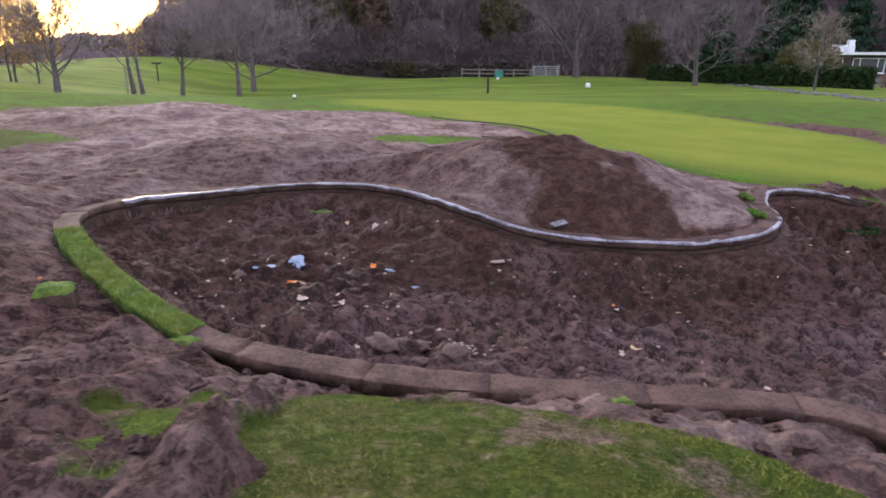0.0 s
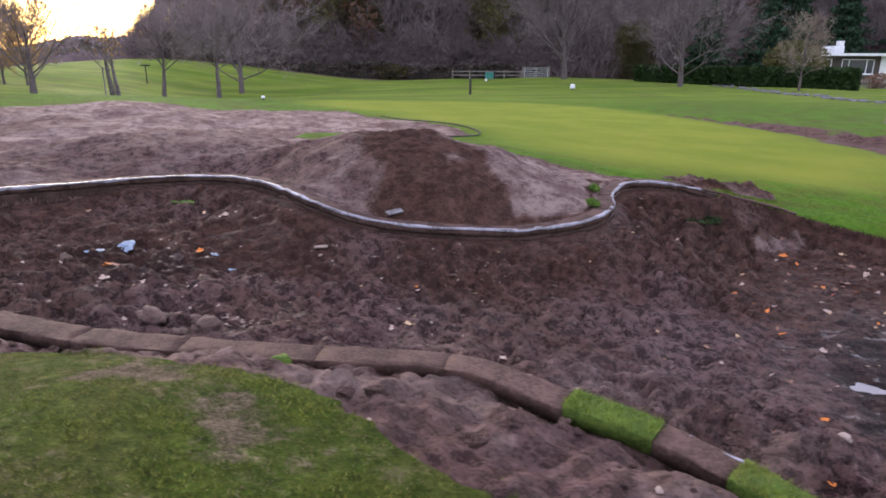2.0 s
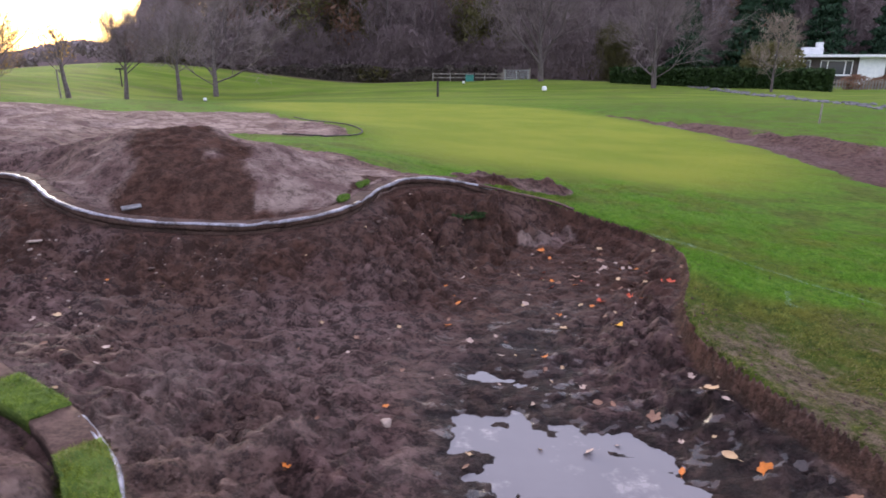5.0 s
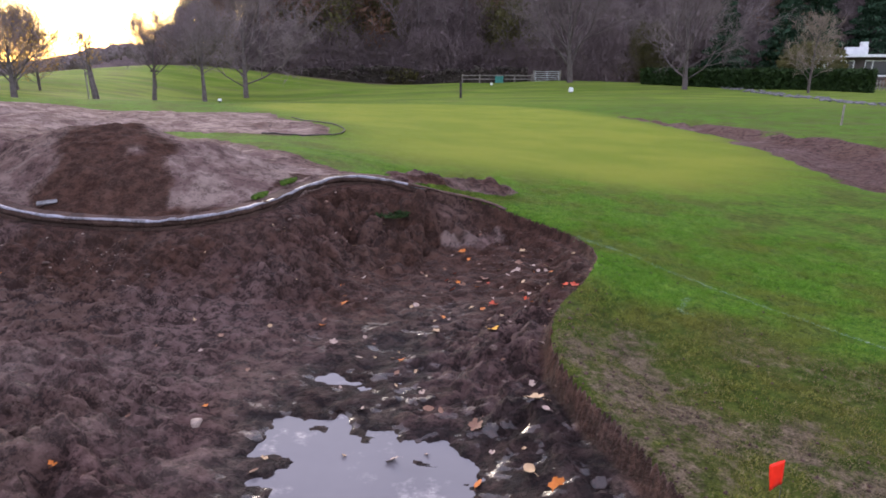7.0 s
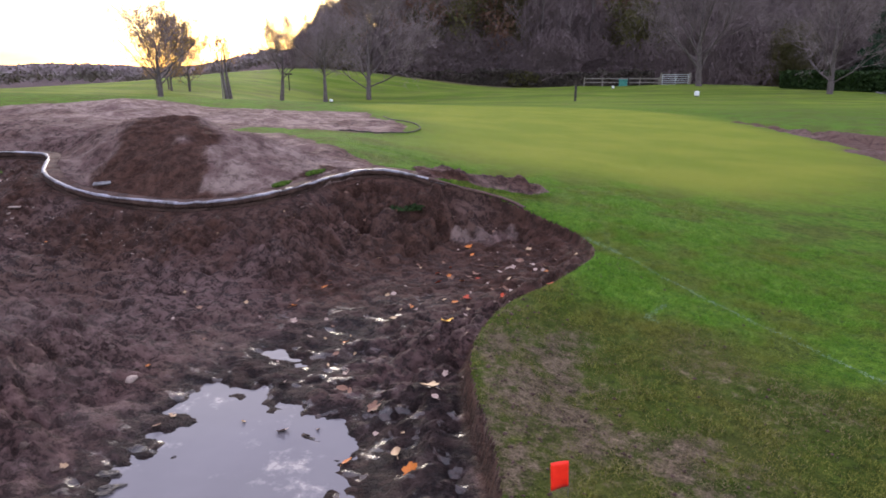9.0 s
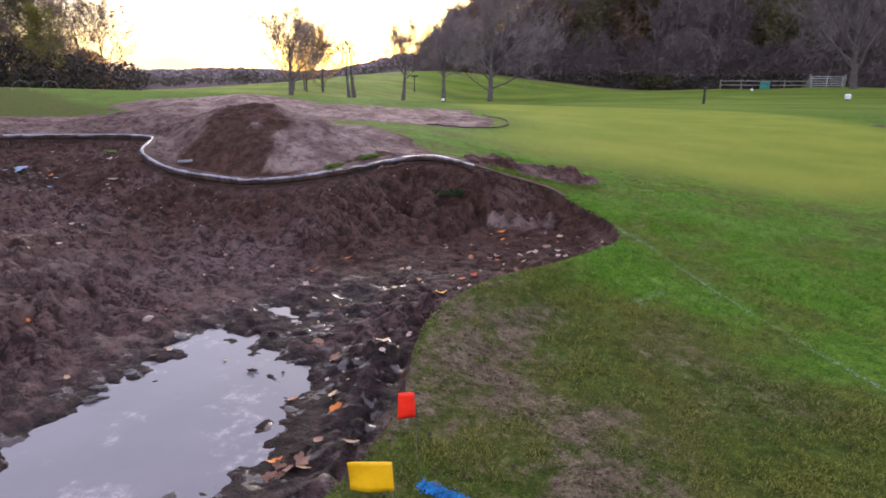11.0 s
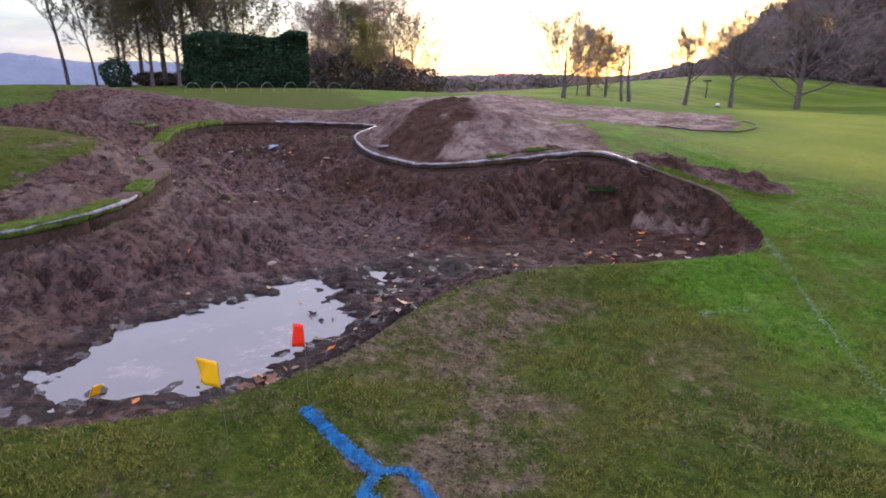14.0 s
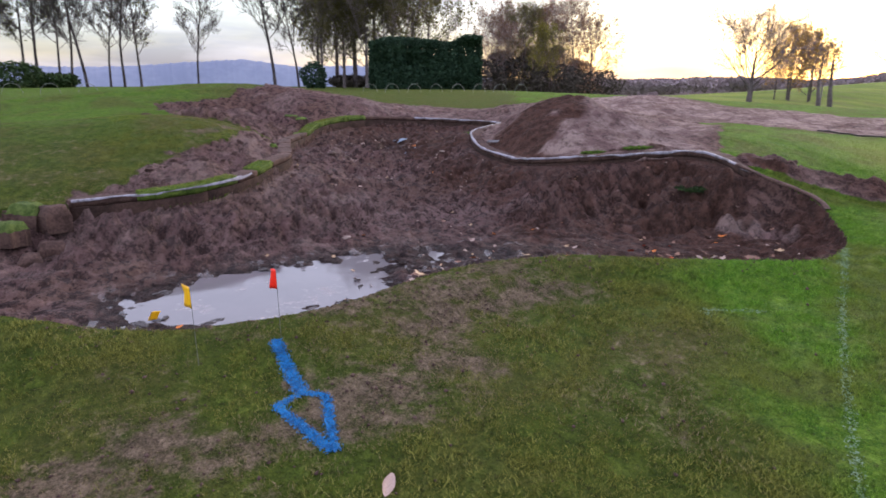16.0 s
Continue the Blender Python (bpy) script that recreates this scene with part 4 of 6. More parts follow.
for s0, s1 in S_LINER:
    ss = np.linspace(s0, s1, int((s1 - s0) / .03))
    liner_strip(*along_wall(ss), ss, .012 * smooth(S_END - .6, S_END, ss))
# its tail, half buried in the cut edge past the wall's end
tail_p = LIP[N_WALL - 6:N_WALL + 27]
tail_t = np.gradient(tail_p[:, :2], axis=0)
tail_t /= np.linalg.norm(tail_t, axis=1)[:, None]
tail_o = np.stack([-tail_t[:, 1], tail_t[:, 0]], 1)
tail_o *= np.sign((tail_o * along_wall(np.array([S_END - .1]))[1]).sum(1))[:, None]
liner_strip(tail_p, tail_o, np.arange(len(tail_p)) * .03 + 40, np.full(len(tail_p), .006), M_SOD)


# dark rubber edging round the nose of the far bunker
ed = spline([(.5, 10.45, 0), (1.0, 10.3, 0), (1.5, 10.45, 0), (1.75, 10.9, 0), (1.7, 11.5, 0), (1.35, 12.2, 0), (.5, 13.4, 0), (-.5, 15.2, 0)], .12)
ed[:, 2] = [gz(px_, py_) + .02 for px_, py_ in ed[:, :2]]
ev, ef = tube_arrays(ed[:-1], ed[1:], [.013] * (len(ed) - 1), [.013] * (len(ed) - 1), 6)
tagged(new("edging_strip", mesh_of("edging_strip", ev, ef, [M_DARK], True)), "dark edging strip laid around a far bunker", "edging")


# ---------------------------------------------------------------- marker flags
def marker_flag(place, height, tilt, turn, cloth, label, wide=.125, tall=.10):
    base = thing("marker_flag", place, label, "flag", "marker flags")
    top = Vector((math.sin(radians(tilt)) * height * math.cos(radians(turn)), math.sin(radians(tilt)) * height * math.sin(radians(turn)), height))
    v, f = tube_arrays([(0, 0, -.05)], [tuple(top)], [.0011], [.0011], 6)
    wire = new("wire", mesh_of("wire", v, f, [M_WIRE]))
    wire.parent = base
    nx, nz = 8, 6
    d = Vector((math.cos(radians(turn)), math.sin(radians(turn)), 0))
    side = Vector((-d.y, d.x, 0))
    axis_dir = top.normalized()
    verts = []
    for i in range(nx + 1):
        for j in range(nz + 1):
            u, w = i / nx * wide, j / nz * tall
            p = top - axis_dir * (tall - w) + d * u + side * (.010 * math.sin(u * 38) * u / wide + .006 * math.sin(w * 40 + u * 30) * u / wide) - Vector((0, 0, .14 * u * u / wide))
            verts.append(p)
    faces = [(i * (nz + 1) + j, (i + 1) * (nz + 1) + j, (i + 1) * (nz + 1) + j + 1, i * (nz + 1) + j + 1) for i in range(nx) for j in range(nz)]
    me = mesh_of("cloth", verts, faces, [cloth], True)
    ob = new("cloth", me)
    ob.parent = base
    so = ob.modifiers.new("thick", "SOLIDIFY")
    so.thickness = .0012
    return base


marker_flag((5.40, 1.575, gz(5.40, 1.575)), .30, 2, 194, M_FLAG_RED, "small red plastic marker flag on a wire at bunker edge", .052, .085)
marker_flag((5.535, 1.245, gz(5.535, 1.245)), .32, 3, 200, M_FLAG_YELLOW, "small yellow plastic marker flag on a wire at bunker edge", .12, .085)
marker_flag((4.55, .94, gz(4.55, .94)), .085, 30, 100, M_FLAG_YELLOW, "bent yellow marker flag standing in the puddle", .045, .05)


# ---------------------------------------------------------------- painted marks on the turf
def painted_mark(name, strokes, material, label, category, density, spread=.0):
    """Paint on grass: a thin ragged film and many coated blades."""
    rng = np.random.default_rng(11)
    base = thing(name, (0, 0, 0), label, category)
    for ax, ay, bx, by, w in strokes:
        L = math.hypot(bx - ax, by - ay)
        n = int(L * w * density)
        t, q = rng.uniform(0, 1, n), np.clip(rng.normal(0, .55, n), -1.25, 1.25) * w / 2
        ux, uy = (bx - ax) / L, (by - ay) / L
        x = ax + ux * L * t - uy * q + rng.normal(0, spread + .003, n)
        y = ay + uy * L * t + ux * q + rng.normal(0, spread + .003, n)
        z = sample(GZ2, x, y)
        th = rng.uniform(0, 2 * np.pi, n)
        sz = rng.uniform(.0016, .0048, n)
        h = rng.uniform(.003, .009, n)
        p0 = np.stack([x - np.cos(th) * sz, y - np.sin(th) * sz, z + .003], 1)
        p1 = np.stack([x + np.cos(th) * sz, y + np.sin(th) * sz, z + .003 + rng.uniform(0, .004, n)], 1)
        p2 = np.stack([x - np.sin(th) * sz * 1.2, y + np.cos(th) * sz * 1.2, z + h], 1)
        ob = new("stroke", fast_mesh("stroke", np.stack([p0, p1, p2], 1).reshape(-1, 3), np.arange(3 * n).reshape(-1, 3), [material]))
        ob.parent = base
        tagged(ob, kind="stuff")
    return base


painted_mark("painted_arrow", [(5.42, 1.55, 5.84, 1.605, .042), (5.90, 1.505, 5.83, 1.605, .030), (5.83, 1.60, 5.88, 1.685, .024), (5.88, 1.685, 6.22, 1.655, .026), (5.90, 1.505, 6.22, 1.645, .032)], M_BLUE, "blue spray-painted arrow marked on the worn turf", "painted mark", 190000, .0035)
painted_mark("painted_line", [(5.22, 5.12, 5.5, 4.76, .05), (5.5, 4.76, 5.87, 4.29, .024), (5.87, 4.29, 6.37, 3.68, .022), (6.37, 3.68, 6.91, 3.06, .024), (6.91, 3.06, 7.4, 2.5, .024)], M_CHALK, "faint white paint line sprayed across the lawn", "painted mark", 30000, .006)
painted_mark("painted_corner", [(5.68, 3.60, 5.80, 3.86, .03), (5.68, 3.60, 5.74, 3.56, .03)], M_CHALK, "small faint white corner mark on turf", "painted mark", 26000, .005)


# ---------------------------------------------------------------- stones, clods, leaves
def lump_mesh(name, seed, mat, squash=.7, rough=.25, sub=2):
    bm = bmesh.new()
    bmesh.ops.create_icosphere(bm, subdivisions=sub + (rough > .5), radius=.5)
    off = Vector((seed * 3.7, seed * 1.3, 0))
    for v in bm.verts:
        k = 1 + rough * noise.noise(v.co * 2.2 + off) + rough * .6 * noise.noise(v.co * 5 + off) + rough * .35 * noise.noise(v.co * 11 + off)
        v.co = Vector((v.co.x * k, v.co.y * k * .8, v.co.z * k * squash))
    me = bpy.data.meshes.new(name)
    bm.to_mesh(me)
    bm.free()
    me.materials.append(mat)
    me.polygons.foreach_set("use_smooth", [rough < .7] * len(me.polygons))
    return me


STONES = [lump_mesh("stone", i, M_STONE, .5 + .1 * (i % 3), .55) for i in range(4)]
CLODS = [lump_mesh("clod", i + 7, M_CLOD, .62, .95) for i in range(4)]
PEBBLES = [lump_mesh("pebble", i + 17, M_PEBBLE, .5, .5) for i in range(2)]


def scatter(name, meshes, spots, label, category, group, rng, sink=.25):
    for x, y, size in spots:
        ob = new(name, meshes[rng.randrange(len(meshes))])
        ob.scale = (size, size * rng.uniform(.8, 1.1), size * rng.uniform(.8, 1.1))
        ob.rotation_euler = (rng.uniform(-.3, .3), rng.uniform(-.3, .3), rng.uniform(0, 6.28))
        ob.location = (x, y, gz(x, y) + size * (.5 - sink) * .35)
        tagged(ob, label, category, group)


r_st = random.Random(21)
scatter("stone", STONES, [(-.34, 2.86, .16), (.02, 2.74, .14), (-.14, 2.74, .09), (-.68, 3.38, .05), (-.73, 3.12, .04), (-.57, 3.77, .06), (-.34, 3.61, .07), (-1.35, 3.75, .10), (-.15, 2.95, .10)],
        "rough brown stone lying on the bunker floor", "stone", "stones in the bunker", r_st)
spots = []
while len(spots) < 70:
    x, y = r_st.uniform(-2, 4.8), r_st.uniform(1.6, 5.2)
    if inside(np.array([x]), np.array([y]), LIP[:, :2])[0] and gz(x, y) > WATER:
        spots.append((x, y, r_st.uniform(.018, .05)))
scatter("stone", STONES, spots, "small stone lying in the bunker soil", "stone", "stones in the bunker", r_st)
spots = []
while len(spots) < 230:
    x, y = r_st.uniform(-1.6, 2.6), r_st.uniform(.7, 2.3)
    if sample(GMASK["soil"].reshape(NY, NX), x, y)[0] > .6:
        spots.append((x, y, r_st.choice((.015, .02, .02, .025, .03, .035, .045, .06))))
scatter("clod", CLODS, spots, "loose clod of brown soil", "clod", "clods of soil", r_st)
spots = [(r_st.gauss(.12, .10), r_st.gauss(2.98, .06), r_st.uniform(.012, .028)) for _ in range(34)]
spots += [(r_st.gauss(1.62, .05), r_st.gauss(4.12, .10), r_st.uniform(.010, .02)) for _ in range(18)]
spots += [(r_st.uniform(-1.6, 1.4), r_st.uniform(2.9, 4.3), r_st.uniform(.012, .032)) for _ in range(70)]
scatter("pebble", PEBBLES, spots, "small pale pebble on the bunker soil", "pebble", "pale pebbles", r_st)
scatter("pebble", PEBBLES, [(3.15, 2.30, .07), (1.9, 1.25, .03), (1.05, 1.45, .03), (-2.4, 4.95, .04), (.34, 4.05, .05)], "pale rounded pebble on the soil", "pebble", "pale pebbles", r_st)


def leaf_mesh(kind, seed, mat):
    """A fallen leaf, lobed or plain, with a curled blade and a stalk."""
    rng = random.Random(seed)
    n = 30
    ring = []
    for i in range(n):
        a = 2 * math.pi * i / n
        if kind == "lobed":
            r = .5 * (.62 + .38 * abs(math.cos(2.5 * (a - math.pi / 2)))) * (1 - .10 * (i % 2)) * (.55 if abs(a - 1.5 * math.pi) < .25 else 1)
        else:
            ring.append((.25 * math.cos(a) * (1 - .25 * abs(math.sin(a))) * (1 - .04 * (i % 2)), .5 * math.sin(a)))
            continue
        ring.append((r * math.cos(a), r * math.sin(a)))
    curl, twist = rng.uniform(.3, .9), rng.uniform(-.3, .3)
    ridge = rng.uniform(.2, .6)

    def lift(x, y):
        return (x, y, curl * (x * x + .5 * y * y) * .8 - ridge * .08 * math.cos(x * 9) + twist * x * y + .06)
    verts = [lift(0, 0)] + [lift(x * .55, y * .55) for x, y in ring] + [lift(x, y) for x, y in ring]
    faces = []
    for i in range(n):
        j = (i + 1) % n
        faces += [(0, 1 + i, 1 + j), (1 + i, 1 + n + i, 1 + n + j, 1 + j)]
    b = len(verts)
    verts += [(-.012, -.42, .06), (.012, -.42, .06), (.012, -.85, .02), (-.012, -.85, .02)]
    faces.append((b, b + 1, b + 2, b + 3))
    return mesh_of("leaf", verts, faces, [mat], True)


LEAVES = {}
for li, col in enumerate(("orange", "yellow", "tan", "brown", "red", "buff")):
    LEAVES[col] = [leaf_mesh("lobed" if k % 3 else "oval", 10 * li + k, LEAF_MATS[li]) for k in range(3)]


def drop_leaf(x, y, size, col, rng, lay=.25):
    ob = new("fallen_leaf", LEAVES[col][rng.randrange(3)])
    size *= .64
    ob.scale = (size, size * rng.uniform(.6, 1.1), size)
    ob.rotation_euler = (rng.uniform(-lay, lay), rng.uniform(-lay, lay), rng.uniform(0, 6.28))
    ob.location = (x, y, max(gz(x, y), WATER) + .004)
    where = "puddle" if gz(x, y) < WATER else "soil"
    tagged(ob, "fallen %s autumn leaf on the bunker %s" % ({"tan": "light brown", "buff": "pale buff"}.get(col, col), where), "leaf", "fallen leaves")


r_lf = random.Random(8)
for x, y, s, c in [(1.07, 3.71, .10, "buff"), (1.46, 3.70, .11, "tan"), (1.05, 3.20, .12, "tan"), (.95, 3.11, .09, "buff"), (3.40, 4.1, .09, "orange"), (3.49, 3.79, .10, "orange"),
                   (3.43, 3.47, .11, "orange"), (4.24, 5.07, .12, "orange"), (3.98, 3.9, .13, "buff"), (4.52, 3.91, .12, "red"), (4.16, 3.38, .14, "tan"), (4.51, 3.41, .15, "yellow"),
                   (4.85, 4.8, .12, "buff"), (4.95, 4.7, .11, "buff"), (5.10, 4.18, .13, "red"), (5.05, 4.25, .11, "red"), (4.70, 2.43, .16, "tan"), (4.75, 2.36, .10, "buff")]:
    drop_leaf(x, y, s, c, r_lf)
for x, y, s, c in [(4.44, 2.40, .12, "brown"), (4.67, 2.08, .14, "tan"), (4.46, 2.05, .09, "orange"), (4.77, 1.97, .12, "orange"), (4.20, 2.56, .12, "brown"), (4.08, 2.18, .10, "buff"),
                   (2.8, 1.84, .065, "orange"), (4.74, 1.62, .11, "orange"), (4.66, 1.12, .09, "orange"), (4.85, 1.75, .12, "brown"), (4.88, 1.62, .10, "tan")]:
    drop_leaf(x, y, s, c, r_lf, .5)
for x, y, s, c in [(-1.25, 4.0, .10, "tan"), (-.85, 4.95, .12, "tan"), (-.75, 5.05, .13, "brown"), (-.6, 4.75, .12, "buff"), (-.52, 4.0, .11, "orange"), (-.75, 3.65, .15, "tan"),
                   (-.9, 3.58, .14, "brown"), (-.85, 3.34, .12, "buff"), (-.62, 3.36, .10, "buff"), (-1.35, 3.65, .12, "buff"), (-.98, 3.62, .12, "orange"), (-.7, 3.55, .12, "buff"),
                   (3.3, .25, .14, "buff"), (5.02, .72, .10, "tan"), (4.55, 6.55, .10, "orange"), (4.5, 6.62, .09, "buff"), (-2.05, 2.9, .06, "orange")]:
    drop_leaf(x, y, s, c, r_lf, .4)
n_l = 0
while n_l < 110:
    x, y = r_lf.uniform(-1.8, 5.3), r_lf.uniform(1.6, 5.6)
    dense = (x > 3.0 and y > 2.5) or r_lf.random() < .16
    if dense and inside(np.array([x]), np.array([y]), LIP[:, :2])[0]:
        drop_leaf(x, y, r_lf.uniform(.04, .085), r_lf.choice(("brown", "brown", "tan", "buff", "buff", "brown", "orange")), r_lf, .5)
        n_l += 1

big_leaf = new("fallen_leaf", LEAVES["buff"][0])
big_leaf.location, big_leaf.scale, big_leaf.rotation_euler = (6.45, 1.77, gz(6.45, 1.77) + .008), (.075, .085, .09), (.25, .3, 1.1)
tagged(big_leaf, "curled pale buff leaf lying on the turf", "leaf", "fallen leaves")
n_l = 0
while n_l < 90:
    x, y = r_lf.uniform(-1.6, 5.2), r_lf.uniform(2.2, 5.3)
    if inside(np.array([x]), np.array([y]), LIP[:, :2])[0] and gz(x, y) > WATER + .005:
        drop_leaf(x, y, r_lf.uniform(.03, .055), r_lf.choice(("buff", "buff", "tan")), r_lf, .5)
        n_l += 1
n_l = 0
while n_l < 45:
    x, y = r_lf.gauss(4.65, .35), r_lf.gauss(4.45, .45)
    if inside(np.array([x]), np.array([y]), LIP[:, :2])[0]:
        drop_leaf(x, y, r_lf.uniform(.07, .12), r_lf.choice(("buff", "tan", "buff", "brown", "tan", "orange", "red")), r_lf, .5)
        n_l += 1


# loose sods, sticks, plastic
def loose_sod(x, y, w, d, turn, label, mat=None, h=.06):
    n, m = 9, 7
    rng = random.Random(int(x * 100))
    verts = []
    for i in range(n):
        for j in range(m):
            u, v = i / (n - 1) - .5, j / (m - 1) - .5
            e = max(abs(u), abs(v)) * 2
            verts.append((u * w * (1 + rng.uniform(-.13, .13)), v * d * (1 + rng.uniform(-.13, .13)), h * (1 - .5 * max(0, e - .7) / .3) + rng.uniform(-.008, .008)))
    faces = [(i * m + j, (i + 1) * m + j, (i + 1) * m + j + 1, i * m + j + 1) for i in range(n - 1) for j in range(m - 1)]
    ring = [i * m for i in range(n)] + [(n - 1) * m + j for j in range(1, m)] + [i * m + m - 1 for i in range(n - 2, -1, -1)] + [j for j in range(m - 2, 0, -1)]
    b = len(verts)
    verts += [(verts[k][0] * .96, verts[k][1] * .96, -.05) for k in ring]
    L = len(ring)
    faces += [(ring[k], b + k, b + (k + 1) % L, ring[(k + 1) % L]) for k in range(L)]
    me = mesh_of("turf_sod", verts, faces, [mat or M_TURF, M_SOD], True)
    for pl in me.polygons[(n - 1) * (m - 1):]:
        pl.material_index, pl.use_smooth = 1, False
    ob = new("turf_sod", me)
    ob.location, ob.rotation_euler = (x, y, gz(x, y)), (rng.uniform(-.1, .1), rng.uniform(-.1, .1), radians(turn))
    tagged(ob, label, "sod", "loose sods")


loose_sod(-1.80, 2.62, .17, .13, 20, "loose bright green turf sod lying on bare soil")
loose_sod(-2.15, 2.50, .20, .10, 70, "loose dull green turf scrap on the soil mound", M_MOSS, .03)
loose_sod(-1.1, 5.1, .20, .10, 25, "loose dull green turf scrap on the bunker bank", M_MOSS, .02)
loose_sod(-1.15, 2.45, .16, .09, -10, "small yellowish turf scrap beside the sod wall")
loose_sod(.62, 1.98, .09, .07, 10, "small bright green turf scrap beside the wall")
loose_sod(2.76, .20, .24, .2, 30, "overturned sod at the end of the wall", M_SOD, .15)
loose_sod(2.72, .02, .24, .18, 70, "turf chunk with a grassy top at the wall's end", M_MOSS, .15)
loose_sod(3.00, .22, .20, .16, 100, "overturned sod at the end of the wall", M_SOD, .10)
loose_sod(2.98, -.04, .24, .18, 50, "turf chunk with a grassy top at the wall's end", M_MOSS, .12)
loose_sod(3.2, .12, .18, .14, 10, "overturned sod lying on the bunker floor", M_SOD, .09)
loose_sod(.34, 1.93, .13, .10, 40, "overturned brown sod on the lawn edge", M_SOD, .06)


def slab(x, y, length, wide, thick, turn, mat, name, label, cat, rx=0, ry=0):
    bm = box_bm(-length / 2, -wide / 2, 0, length / 2, wide / 2, thick, thick * .25)
    for v in bm.verts:
        v.co += Vector((0, .12 * wide * math.sin(v.co.x * 20), .1 * thick * math.sin(v.co.x * 31)))
    me = bpy.data.meshes.new(name)
    bm.to_mesh(me)
    bm.free()
    me.materials.append(mat)
    ob = new(name, me)
    ob.location, ob.rotation_euler = (x, y, gz(x, y) + .01), (radians(rx), radians(ry), radians(turn))
    return tagged(ob, label, cat)


slab(.83, 4.62, .15, .06, .015, 35, M_ROCK, "stone_chip", "flat grey stone chip on the soil mound", "stone", 15)
slab(.33, 4.12, .10, .035, .015, 10, M_PEBBLE, "wood_chip", "pale broken wood chip on the bunker bank", "chip")
PLASTIC = [lump_mesh("plastic_scrap", i + 50, M_PLASTIC, .22, .9) for i in range(2)]
scatter("plastic_scrap", PLASTIC, [(-1.03, 3.97, .11), (-.95, 4.03, .07), (-1.2, 3.90, .07), (-1.30, 3.95, .05), (-.40, 3.98, .06), (-.22, 3.80, .05)], "crumpled light blue plastic scrap in the mud", "litter", "plastic scraps", r_st, 0.1)
M_MUD = grainy("wet_mud", (0.014, 0.010, 0.010), (0.040, 0.027, 0.024), 20, 0.45, 0.6, 0.006, 90, 0.5)
MUD = [lump_mesh("mud_lump", i + 60, M_MUD, .5, .8) for i in range(3)]
for x, y, s in [(4.55, 1.28, .13), (4.40, 1.02, .16), (4.48, .92, .12), (4.30, 1.08, .08), (3.62, 1.62, .12), (3.56, 1.70, .09), (3.95, .98, .10), (4.15, .85, .10)]:
    ob = new("mud_lump", MUD[r_st.randrange(3)])
    ob.scale, ob.location, ob.rotation_euler = (s, s * .7, s * .4), (x, y, max(gz(x, y), WATER - .01)), (0, 0, r_st.uniform(0, 6.28))
    tagged(ob, "dark wet mud lump rising from the puddle", "mud lump", "mud lumps")
for k in range(10):
    drop_leaf(r_lf.gauss(4.84, .06), r_lf.gauss(1.66, .08), r_lf.uniform(.07, .12), "brown", r_lf, .9)
slab(-1.6, 1.9, .30, .05, .012, 20, M_SOD, "sod_scrap", "thin strip of upturned sod on soil", "sod")


# crumbs of soil and worm casts trodden over the worn turf
def crumbs(n, seed, pick, lo, hi):
    rng = np.random.default_rng(seed)
    x, y = rng.uniform(4.3, 7.6, n), rng.uniform(.4, 4.6, n)
    keep = pick(x, y, rng) & ~inside(x, y, LIP[:, :2])
    x, y = x[keep], y[keep]
    s = rng.uniform(lo, hi, len(x)) * rng.uniform(.5, 1, len(x))
    z = sample(GZ2, x, y) + s * .3
    ax = np.array([(1, 0, 0), (0, 1, 0), (-1, 0, 0), (0, -1, 0), (0, 0, .8), (0, 0, -.8)], float)
    v = np.stack([x, y, z], 1)[:, None, :] + ax[None] * s[:, None, None] * rng.uniform(.6, 1.3, (len(x), 6, 1)) + rng.normal(0, .15, (len(x), 6, 3)) * s[:, None, None]
    f = np.array([(0, 1, 4), (1, 2, 4), (2, 3, 4), (3, 0, 4), (1, 0, 5), (2, 1, 5), (3, 2, 5), (0, 3, 5)])
    return v.reshape(-1, 3), (np.arange(len(x)) * 6)[:, None, None] + f[None]


def near_edge(x, y, rng):
    dist, _ = edge_distance(x, y, LIP[:, :2])
    b = sample(GMASK["bare"].reshape(NY, NX), x, y)
    return rng.uniform(0, 1, len(x)) < .55 * np.exp(-dist / .16) * (y > .6) + .75 * b * b + .02


cv, cf = crumbs(7500, 3, near_edge, .004, .013)
tagged(new("soil_crumbs", fast_mesh("soil_crumbs", cv, cf.reshape(-1, 3), [M_CLOD], True)), "crumbs of dark soil scattered over worn turf", "soil", kind="stuff")
HEAP = [lump_mesh("clod", i + 27, M_CLOD, .65, .7) for i in range(3)]
r_hc = random.Random(12)
spots = []
for _ in range(40):
    u = r_hc.random()
    spots.append((3.58 + .82 * u + r_hc.gauss(0, .05), 6.10 + .36 * u + r_hc.gauss(0, .11), r_hc.choice((.02, .03, .03, .05))))
scatter("clod", HEAP, spots, "dark brown clod on a spoil heap", "clod", "clods on the spoil heap", r_hc, .3)


